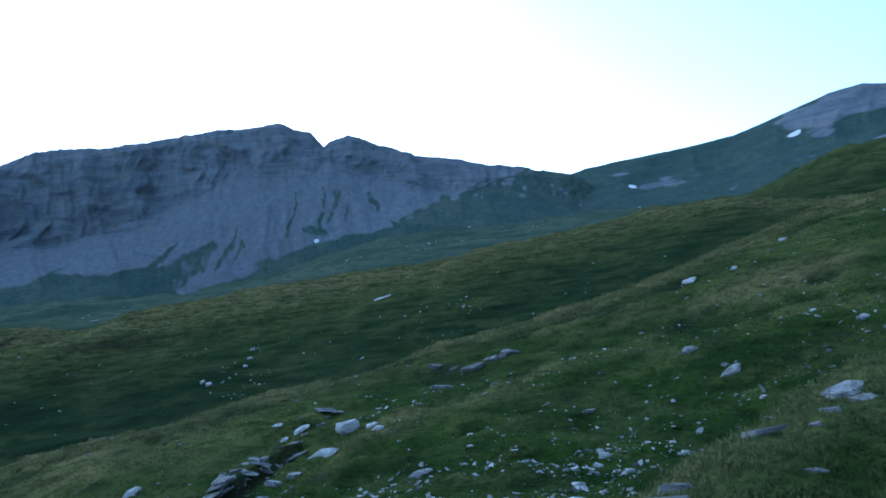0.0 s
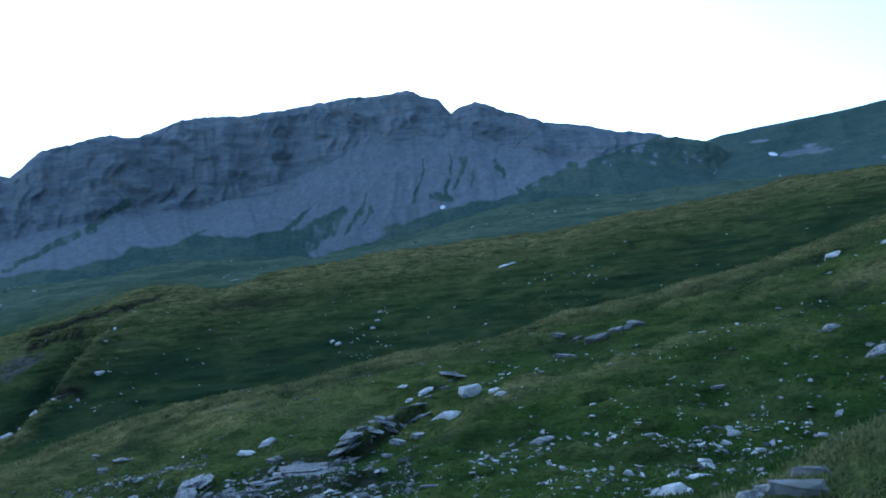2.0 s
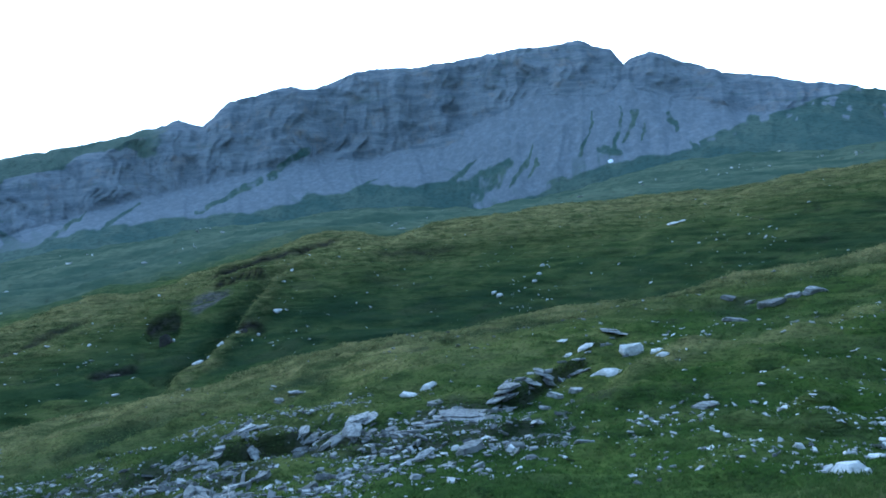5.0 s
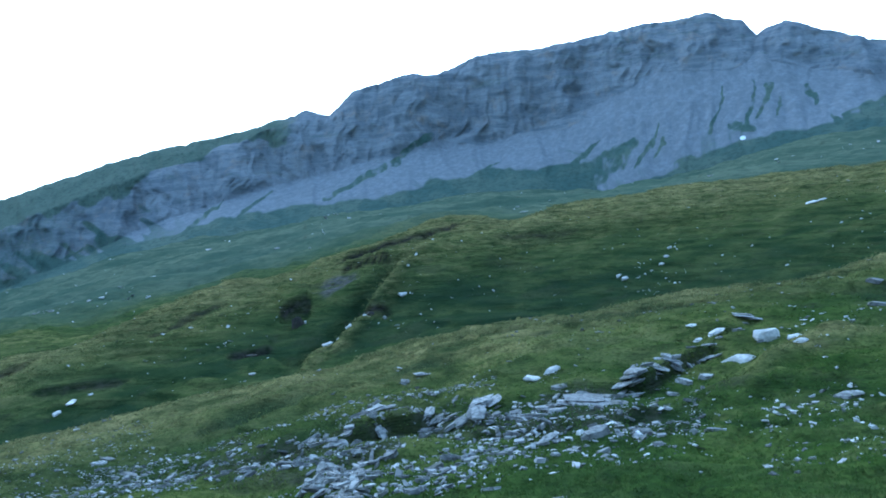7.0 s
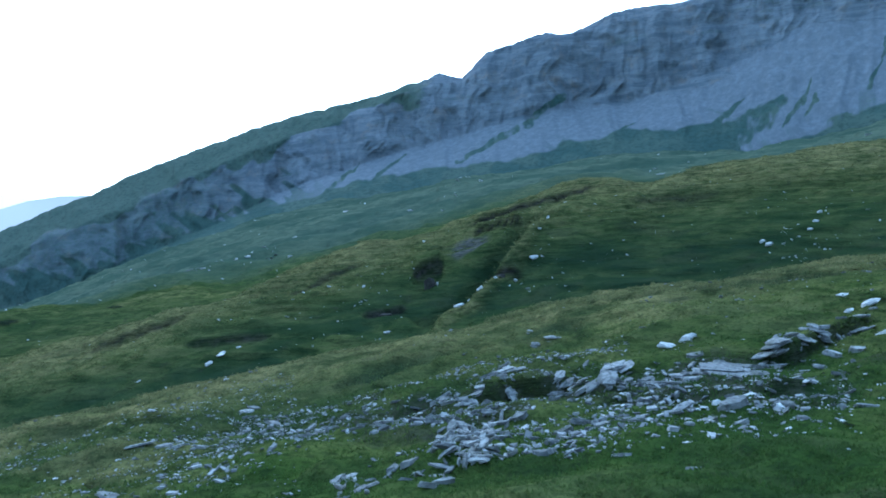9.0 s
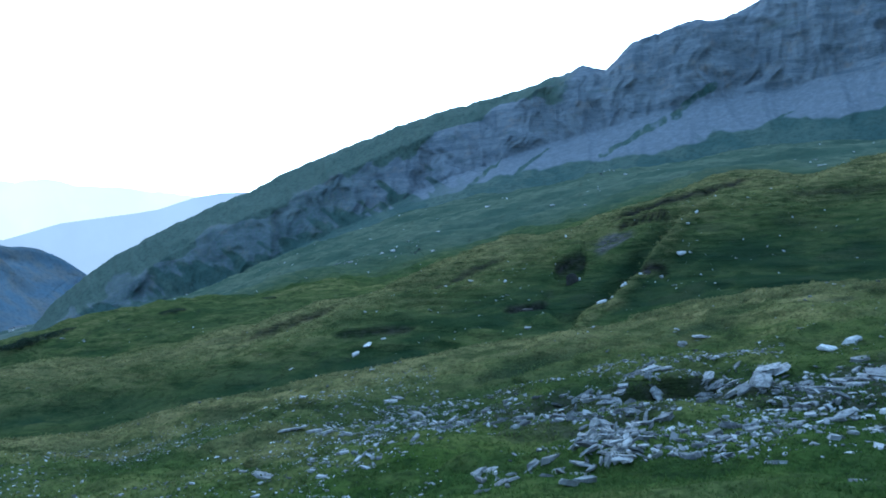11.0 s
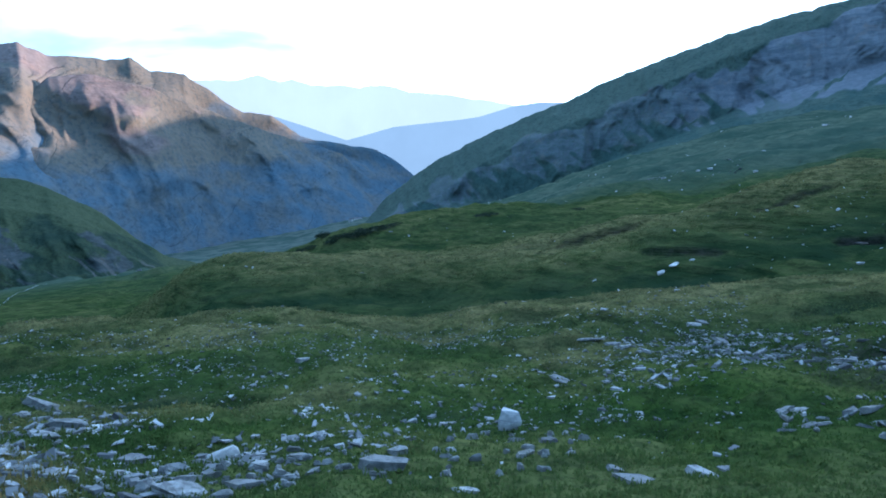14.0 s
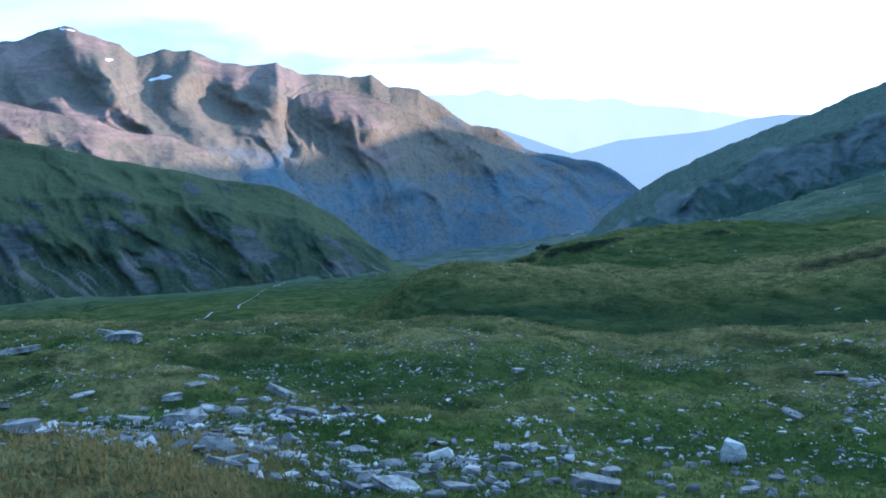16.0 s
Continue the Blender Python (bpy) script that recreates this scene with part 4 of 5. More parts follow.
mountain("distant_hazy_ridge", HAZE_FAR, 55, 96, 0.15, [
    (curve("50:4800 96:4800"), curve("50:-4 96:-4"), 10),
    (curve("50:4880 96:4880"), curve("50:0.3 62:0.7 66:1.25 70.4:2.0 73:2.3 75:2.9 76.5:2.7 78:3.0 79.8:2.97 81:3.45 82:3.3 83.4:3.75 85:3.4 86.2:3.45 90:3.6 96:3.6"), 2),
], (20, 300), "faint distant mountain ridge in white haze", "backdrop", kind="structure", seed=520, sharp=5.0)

# unseen ridge added farther west to block the sun and set the sunlit line
mountain("sun_blocking_ridge", GNEISS, -35, 66, 0.5, [
    (curve("-40:6300 66:6300"), curve("-40:-2 66:-2"), 20),
    (curve("-40:6600 66:6600"), curve("-35:12 0:14 20:14 24:12.0 26.5:8.8 30:8.5 33.5:8.0 36:7.5 41.8:7.3 44.8:6.0 47:4.7 52:4 60:3.5 66:3"), 2),
], (60, 500), "added unseen ridge that blocks the low sun", "backdrop", kind="structure", seed=600)

# ---- stones ----
DARK_STONE = make_stone("weathered_stone", (0.40, 0.395, 0.38), (0.15, 0.153, 0.153), (0.11, 0.112, 0.09), 0.55)
PEAT = make_stone("peat_and_rock", (0.075, 0.066, 0.058), (0.032, 0.028, 0.026), (0.045, 0.055, 0.030))


def stone_mesh(name, seed, flat, points, bevel, material, lean=0.0):
    """A split stone, 1 wide and 1 high: an uneven many-sided plate or block, wedge-shaped, with chipped edges."""
    rnd = random.Random(seed)
    bm = bmesh.new()
    corners = rnd.randint(5, 7)
    squat = rnd.uniform(0.55, 0.85)
    spin = rnd.uniform(0, 6)
    wedge, side = rnd.uniform(-0.5, 0.5), rnd.uniform(-0.25, 0.25)
    outline = [(spin + (k + rnd.uniform(-0.35, 0.35)) * 2 * math.pi / corners, rnd.uniform(0.55, 1.0)) for k in range(corners)]
    layers = ((-0.5, 0.98, 0.06), (0.05, 1.0, 0.06), (0.5, 0.86, 0.22)) if flat < 0.6 else ((-0.5, 0.90, 0.10), (rnd.uniform(-0.2, 0.05), 1.0, 0.06), (0.5, 0.66, 0.34))
    for z, shrink, jitter in layers:
        for a, far in outline:
            d = 0.5 * far * shrink * rnd.uniform(1 - jitter, 1 + jitter)
            x, y = d * math.cos(a), d * math.sin(a) * squat
            bm.verts.new((x + lean * z, y, z * (1 + wedge * 1.7 * x + side * 2 * y) + rnd.uniform(-0.09, 0.09) * (1 if flat < 0.6 else 2.2)))
    hull = bmesh.ops.convex_hull(bm, input=bm.verts)
    bmesh.ops.delete(bm, geom=list({g for g in hull["geom_interior"] + hull["geom_unused"] if isinstance(g, bmesh.types.BMVert)}), context="VERTS")
    bmesh.ops.dissolve_limit(bm, angle_limit=radians(8), verts=bm.verts, edges=bm.edges)
    # bedding: the stone splits along a few level seams, its layers set in and out
    tilt = Vector((rnd.uniform(-0.12, 0.12), rnd.uniform(-0.12, 0.12), 1)).normalized()
    for at in sorted(rnd.uniform(-0.3, 0.42) for _ in range(rnd.randint(2, 3))):
        cut = bmesh.ops.bisect_plane(bm, geom=bm.verts[:] + bm.edges[:] + bm.faces[:], plane_co=(0, 0, at), plane_no=tilt)
        inset = rnd.uniform(0.95, 1.01)
        for v in [g for g in cut["geom_cut"] if isinstance(g, bmesh.types.BMVert)]:
            v.co.x *= inset * rnd.uniform(0.95, 1.04)
            v.co.y *= inset * rnd.uniform(0.95, 1.04)
    bmesh.ops.bevel(bm, geom=bm.edges[:], offset=bevel, segments=1, affect="EDGES", clamp_overlap=True)
    bmesh.ops.triangulate(bm, faces=bm.faces)
    for v in bm.verts:
        v.co += 0.014 * noise.noise_vector(v.co * 4 + Vector((seed, 0, 0)))
    xs = [v.co.x for v in bm.verts]
    zs = [v.co.z for v in bm.verts]
    for v in bm.verts:
        v.co.x, v.co.z = v.co.x / (max(xs) - min(xs)), v.co.z / (max(zs) - min(zs))
    me = bpy.data.meshes.new(name)
    bm.to_mesh(me)
    bm.free()
    me.materials.append(material)
    return me


def ledge_mesh(name, seed):
    """Bedrock split into seven plates, one over the other, 1 wide and 1 high together."""
    rnd = random.Random(seed)
    plates = []
    for k in range(7):
        one = stone_mesh(name, seed * 7 + k, 0.14, 20, 0.006, DARK_STONE)
        put = pose(rnd.uniform(-0.28, 0.28), rnd.uniform(-0.15, 0.1) + 0.04 * k, -0.42 + 0.14 * k, rnd.uniform(-2, 2), rnd.uniform(-3, 3), rnd.uniform(-14, 14)) @ Matrix.Diagonal((rnd.uniform(0.35, 0.8), rnd.uniform(0.6, 1.1), rnd.uniform(0.10, 0.17), 1))
        one.transform(put)
        plates.append(one)
    return plates


SLABS = [stone_mesh("slab", 10 + k, 0.35, 22, 0.006, STONE, 0.05 * (k % 3)) for k in range(11)]
PALE_SLABS = [stone_mesh("slab", 110 + k, 0.35, 22, 0.006, PALE_STONE, 0.04 * (k % 3)) for k in range(7)]
PALE_BOULDERS = [stone_mesh("boulder", 130 + k, 0.8, 24, 0.008, PALE_STONE) for k in range(6)]
BOULDERS = [stone_mesh("boulder", 40 + k, 0.8, 24, 0.008, STONE) for k in range(5)]
DARK = [stone_mesh("outcrop", 60 + k, 0.5, 28, 0.012, DARK_STONE) for k in range(4)]
LEDGES = [ledge_mesh("plate", 70 + k) for k in range(5)]
WHITE = [stone_mesh("pale_boulder", 50 + k, 0.7, 22, 0.008, WHITE_STONE) for k in range(4)]


BANKS = [stone_mesh("turf_bank", 80 + 3 * k, 0.9, 28, 0.02, PEAT) for k in range(4)]
stone_rng = random.Random(77)


def ground_frame(az, r):
    """Place on the ground and its up direction."""
    d = max(0.15, 0.012 * r)
    x, y, z, _, _, _ = ground_at(np.array([az, az, az + math.degrees(d / r)]), np.array([r, r + d, r]))
    p = [Vector((x[k], y[k], z[k])) for k in range(3)]
    up = (p[1] - p[0]).cross(p[2] - p[0])
    return p[0], (up if up.z > 0 else -up).normalized()


def put_stone(name, meshes, az, r, width, height, turn, label, category, group="", sunk=0.25, tilt=9, slim=1.0):
    """One stone, half bedded in the turf, its long side across the slope."""
    p, up = ground_frame(az, r)
    if height > 0.36 * width and meshes[0] in (SLABS[0], PALE_SLABS[0]):
        meshes = BOULDERS if meshes[0] == SLABS[0] else PALE_BOULDERS
    shape = meshes[stone_rng.randrange(len(meshes))]
    ob = new(name, None if isinstance(shape, list) else shape)
    for plate in shape if isinstance(shape, list) else ():
        new("plate", plate).parent = ob
    lay = Vector((0, 0, 1)).rotation_difference(Vector((0, 0, 1)).lerp(up, 0.8)).to_matrix().to_4x4()
    spin = pose(0, 0, 0, stone_rng.uniform(-tilt, tilt), stone_rng.uniform(-tilt, tilt), az + turn)
    deep = width * stone_rng.uniform(0.75, 1.2) * slim
    size = Matrix.Diagonal((width, deep, height, 1))
    ob.matrix_world = Matrix.Translation(p + Vector((0, 0, height * (0.5 - sunk)))) @ lay @ spin @ size
    return tagged(ob, label, category, group)


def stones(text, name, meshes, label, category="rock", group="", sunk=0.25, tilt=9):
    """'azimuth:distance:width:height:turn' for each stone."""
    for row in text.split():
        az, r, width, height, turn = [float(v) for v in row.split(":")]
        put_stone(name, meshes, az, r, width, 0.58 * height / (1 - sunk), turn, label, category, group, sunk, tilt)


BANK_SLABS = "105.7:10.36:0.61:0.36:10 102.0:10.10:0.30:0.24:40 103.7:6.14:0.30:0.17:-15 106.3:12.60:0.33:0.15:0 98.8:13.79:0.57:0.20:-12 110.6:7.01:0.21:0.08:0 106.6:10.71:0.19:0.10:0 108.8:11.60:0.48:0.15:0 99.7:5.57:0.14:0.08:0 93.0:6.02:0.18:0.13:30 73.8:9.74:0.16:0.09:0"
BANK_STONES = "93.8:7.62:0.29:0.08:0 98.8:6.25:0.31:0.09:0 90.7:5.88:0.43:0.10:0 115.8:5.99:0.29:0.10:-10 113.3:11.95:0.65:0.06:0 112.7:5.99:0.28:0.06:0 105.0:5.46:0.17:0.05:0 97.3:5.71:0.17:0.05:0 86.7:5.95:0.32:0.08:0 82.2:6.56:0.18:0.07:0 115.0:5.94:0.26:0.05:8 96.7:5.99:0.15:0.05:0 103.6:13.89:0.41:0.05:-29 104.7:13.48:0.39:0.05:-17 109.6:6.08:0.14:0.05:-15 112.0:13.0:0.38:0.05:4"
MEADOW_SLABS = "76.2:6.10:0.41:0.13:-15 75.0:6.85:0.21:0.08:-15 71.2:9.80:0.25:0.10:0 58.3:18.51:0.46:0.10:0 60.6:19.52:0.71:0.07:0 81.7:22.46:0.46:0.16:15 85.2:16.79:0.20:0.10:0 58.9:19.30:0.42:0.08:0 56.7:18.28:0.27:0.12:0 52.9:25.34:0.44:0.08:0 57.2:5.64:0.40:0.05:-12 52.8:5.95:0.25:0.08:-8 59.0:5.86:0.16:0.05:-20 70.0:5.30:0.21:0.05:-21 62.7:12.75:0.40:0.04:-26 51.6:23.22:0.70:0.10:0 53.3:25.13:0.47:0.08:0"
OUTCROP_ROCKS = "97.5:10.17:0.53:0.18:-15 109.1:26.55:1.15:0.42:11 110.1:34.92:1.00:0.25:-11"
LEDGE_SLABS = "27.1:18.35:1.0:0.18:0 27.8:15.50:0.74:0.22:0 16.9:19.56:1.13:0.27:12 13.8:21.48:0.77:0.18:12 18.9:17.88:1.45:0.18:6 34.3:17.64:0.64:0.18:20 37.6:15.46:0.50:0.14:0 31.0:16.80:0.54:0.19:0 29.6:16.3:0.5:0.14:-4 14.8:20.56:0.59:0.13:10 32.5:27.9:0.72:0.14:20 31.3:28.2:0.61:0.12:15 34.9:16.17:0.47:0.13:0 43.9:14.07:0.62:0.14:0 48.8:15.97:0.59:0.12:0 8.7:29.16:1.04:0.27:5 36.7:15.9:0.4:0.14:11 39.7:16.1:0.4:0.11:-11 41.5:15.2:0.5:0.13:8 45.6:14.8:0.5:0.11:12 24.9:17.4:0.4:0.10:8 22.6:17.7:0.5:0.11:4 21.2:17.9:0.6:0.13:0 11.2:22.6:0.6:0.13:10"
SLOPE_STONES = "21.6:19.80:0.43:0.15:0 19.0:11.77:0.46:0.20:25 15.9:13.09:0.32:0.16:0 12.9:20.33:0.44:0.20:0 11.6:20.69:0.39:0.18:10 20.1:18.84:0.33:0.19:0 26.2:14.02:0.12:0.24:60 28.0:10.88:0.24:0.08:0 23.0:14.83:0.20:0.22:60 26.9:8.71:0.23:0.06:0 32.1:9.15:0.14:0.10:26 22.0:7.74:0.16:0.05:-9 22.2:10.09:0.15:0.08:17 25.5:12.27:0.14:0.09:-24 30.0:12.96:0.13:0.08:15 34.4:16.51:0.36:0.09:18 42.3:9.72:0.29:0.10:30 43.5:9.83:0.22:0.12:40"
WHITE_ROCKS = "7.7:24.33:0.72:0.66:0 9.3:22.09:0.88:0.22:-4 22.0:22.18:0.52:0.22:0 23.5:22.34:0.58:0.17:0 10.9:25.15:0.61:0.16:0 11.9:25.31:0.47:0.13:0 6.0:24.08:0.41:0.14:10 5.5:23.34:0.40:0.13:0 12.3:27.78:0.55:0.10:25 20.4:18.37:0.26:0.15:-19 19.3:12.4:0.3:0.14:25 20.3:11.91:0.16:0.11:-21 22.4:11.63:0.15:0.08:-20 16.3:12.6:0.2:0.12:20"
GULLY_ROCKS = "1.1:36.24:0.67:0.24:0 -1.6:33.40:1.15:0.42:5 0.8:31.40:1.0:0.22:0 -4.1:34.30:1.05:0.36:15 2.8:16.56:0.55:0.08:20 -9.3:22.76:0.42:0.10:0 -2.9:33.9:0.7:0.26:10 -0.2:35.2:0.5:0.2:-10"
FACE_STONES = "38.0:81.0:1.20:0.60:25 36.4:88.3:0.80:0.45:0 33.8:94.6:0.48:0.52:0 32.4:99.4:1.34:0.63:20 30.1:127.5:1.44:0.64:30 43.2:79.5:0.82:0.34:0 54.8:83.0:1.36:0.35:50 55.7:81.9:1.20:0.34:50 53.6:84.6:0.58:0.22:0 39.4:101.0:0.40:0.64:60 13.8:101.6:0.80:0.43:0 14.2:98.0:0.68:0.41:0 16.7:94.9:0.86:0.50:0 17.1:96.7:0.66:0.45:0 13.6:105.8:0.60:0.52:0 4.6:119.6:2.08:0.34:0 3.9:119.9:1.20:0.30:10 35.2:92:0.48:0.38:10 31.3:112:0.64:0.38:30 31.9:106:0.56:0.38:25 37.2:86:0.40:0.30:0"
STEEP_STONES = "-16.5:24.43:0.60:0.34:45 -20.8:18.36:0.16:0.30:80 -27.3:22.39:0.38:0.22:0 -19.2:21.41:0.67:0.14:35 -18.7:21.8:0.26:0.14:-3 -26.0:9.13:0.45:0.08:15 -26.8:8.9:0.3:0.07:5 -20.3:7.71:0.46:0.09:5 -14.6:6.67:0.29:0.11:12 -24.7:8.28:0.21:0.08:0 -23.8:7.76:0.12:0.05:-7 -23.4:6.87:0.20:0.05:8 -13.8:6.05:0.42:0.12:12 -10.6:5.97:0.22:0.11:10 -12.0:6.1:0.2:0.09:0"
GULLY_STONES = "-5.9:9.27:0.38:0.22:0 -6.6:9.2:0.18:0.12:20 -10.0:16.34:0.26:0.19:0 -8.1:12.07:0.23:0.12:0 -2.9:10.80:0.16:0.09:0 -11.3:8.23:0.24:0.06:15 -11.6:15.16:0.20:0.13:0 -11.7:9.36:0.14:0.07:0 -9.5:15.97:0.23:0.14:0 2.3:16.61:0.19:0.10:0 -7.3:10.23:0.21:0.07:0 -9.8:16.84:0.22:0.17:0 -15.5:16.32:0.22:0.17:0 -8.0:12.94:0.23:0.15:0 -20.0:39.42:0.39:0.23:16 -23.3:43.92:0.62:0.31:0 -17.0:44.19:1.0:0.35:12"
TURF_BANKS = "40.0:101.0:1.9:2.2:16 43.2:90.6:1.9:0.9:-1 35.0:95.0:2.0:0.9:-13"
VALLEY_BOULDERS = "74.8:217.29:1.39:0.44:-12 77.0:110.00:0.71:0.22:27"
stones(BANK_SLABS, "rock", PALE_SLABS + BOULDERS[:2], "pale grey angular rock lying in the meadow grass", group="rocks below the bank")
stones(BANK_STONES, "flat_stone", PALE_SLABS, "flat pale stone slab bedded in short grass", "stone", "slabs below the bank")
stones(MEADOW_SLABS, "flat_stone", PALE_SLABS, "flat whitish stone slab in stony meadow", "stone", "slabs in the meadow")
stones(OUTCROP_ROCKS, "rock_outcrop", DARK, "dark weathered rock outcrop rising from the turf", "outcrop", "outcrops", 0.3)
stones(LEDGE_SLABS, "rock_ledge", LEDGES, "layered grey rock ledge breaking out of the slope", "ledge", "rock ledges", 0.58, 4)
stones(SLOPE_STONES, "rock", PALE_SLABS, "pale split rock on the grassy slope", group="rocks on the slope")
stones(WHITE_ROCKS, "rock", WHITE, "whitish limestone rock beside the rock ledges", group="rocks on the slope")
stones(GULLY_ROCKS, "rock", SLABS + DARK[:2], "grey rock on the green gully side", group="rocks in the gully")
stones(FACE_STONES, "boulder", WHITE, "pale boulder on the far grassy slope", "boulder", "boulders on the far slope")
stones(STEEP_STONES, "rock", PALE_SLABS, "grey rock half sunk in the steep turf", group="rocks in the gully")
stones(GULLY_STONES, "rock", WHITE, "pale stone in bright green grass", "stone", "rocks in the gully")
# dark rocks whose colour also stands for the shade of their recesses
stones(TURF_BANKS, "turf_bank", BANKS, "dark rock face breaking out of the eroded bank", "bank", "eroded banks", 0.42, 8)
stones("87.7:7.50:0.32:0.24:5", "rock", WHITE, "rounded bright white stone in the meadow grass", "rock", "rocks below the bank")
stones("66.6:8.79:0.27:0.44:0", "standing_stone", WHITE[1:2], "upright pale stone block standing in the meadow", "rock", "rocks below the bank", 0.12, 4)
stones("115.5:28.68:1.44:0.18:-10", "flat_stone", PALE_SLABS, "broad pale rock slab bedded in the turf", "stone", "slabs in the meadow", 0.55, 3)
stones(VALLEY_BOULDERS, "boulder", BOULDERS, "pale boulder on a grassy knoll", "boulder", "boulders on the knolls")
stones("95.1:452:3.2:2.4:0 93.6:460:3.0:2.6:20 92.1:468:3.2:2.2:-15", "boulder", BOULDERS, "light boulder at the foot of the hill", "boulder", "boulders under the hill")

# the heap of split slabs and the stony belt above it
for _ in range(180):
    az, r = stone_rng.gauss(37.5, 1.25), stone_rng.uniform(9.0, 13.2)
    put_stone("split_stone", PALE_SLABS + SLABS[:2], az, r, stone_rng.uniform(0.10, 0.38), stone_rng.uniform(0.02, 0.05), stone_rng.gauss(55, 40), "pale split slab in a heap of slabs", "stone", "heap of slabs", -1.2 * stone_rng.random(), 26, stone_rng.uniform(0.4, 0.8))
for _ in range(34):
    az, r = stone_rng.uniform(39, 48), stone_rng.uniform(8.0, 10.4)
    put_stone("split_stone", PALE_SLABS + SLABS[:4], az, r, stone_rng.uniform(0.10, 0.4), stone_rng.uniform(0.03, 0.07), stone_rng.gauss(45, 30), "pale split slab spilled below the heap", "stone", "heap of slabs", 0.1, 20, stone_rng.uniform(0.4, 0.8))
for _ in range(290):
    az = 34 + 22 * stone_rng.random() ** 1.2
    r = float(np.interp(az, (34, 45, 56), (13.0, 13.4, 18.0))) + float(np.interp(az, (34, 45, 56), (5.5, 8.5, 7.0))) * stone_rng.random()
    put_stone("field_stone", SLABS[:8] + DARK, az, r, 0.10 * 6 ** (stone_rng.random() ** 1.5), stone_rng.uniform(0.04, 0.11), stone_rng.gauss(15, 30), "grey flat stone in a stony belt on the slope", "stone", "stony belt", 0.3, 18, stone_rng.uniform(0.4, 0.9))
for _ in range(70):
    az, r = stone_rng.uniform(10, 33), stone_rng.uniform(10.5, 20)
    put_stone("rock", SLABS, az, r, stone_rng.uniform(0.10, 0.40), stone_rng.uniform(0.03, 0.10), stone_rng.gauss(10, 35), "pale broken stone below the rock ledges", "rock", "rocks on the slope", 0.2, 18, stone_rng.uniform(0.45, 1.0))


for count, azimuth, distance, sizes in ((150, (97, 119), (10.0, 1.6), (0.08, 0.42)), (85, (84, 104), (6.6, 0.5), (0.07, 0.30)), (60, (60, 86), (6.6, 0.7), (0.06, 0.22))):
    for _ in range(count):
        az, r = stone_rng.uniform(*azimuth), max(5.7, stone_rng.gauss(*distance))
        put_stone("flat_stone", PALE_SLABS + SLABS[:4], az, r, sizes[0] * (sizes[1] / sizes[0]) ** (stone_rng.random() ** 1.5), stone_rng.uniform(0.04, 0.08), stone_rng.gauss(0, 30), "pale flat stone strewn among grass below the bank", "stone", "slabs below the bank", 0.2, 13, stone_rng.uniform(0.6, 1.1))


# the row of rock along the broken edge of the turf
for _ in range(75):
    az = stone_rng.uniform(9, 37)
    r = float(LEDGE_LINE(az)) + stone_rng.gauss(-0.2, 0.35)
    put_stone("ledge_stone", SLABS + PALE_SLABS[:1], az, r, 0.16 * 4.0 ** (stone_rng.random() ** 1.3), stone_rng.uniform(0.04, 0.11), stone_rng.gauss(8, 14), "grey bedded rock along the broken turf edge", "rock", "rock ledges", 0.35, 8, stone_rng.uniform(0.5, 0.9))


def make_gravel(name, dark, pale, power=2.2):
    n = Nodes(name)
    rnd = n.tree.nodes.new("ShaderNodeNewGeometry").outputs["Random Per Island"]
    colour = n.mix(n.math("POWER", rnd, power), dark, pale)
    colour = n.mix(n.ramp(n.noise(25.0, 4), 0.3, 0.7, 0.4, 0.0), colour, (0.15, 0.155, 0.16))
    return n.done(colour, 0.85, 0.2)


GRAVEL = make_gravel("broken_stone", (0.080, 0.083, 0.080), (0.52, 0.51, 0.49), 1.5)
WHITE_GRAVEL = make_gravel("white_broken_stone", (0.32, 0.32, 0.31), (0.72, 0.71, 0.68), 0.8)


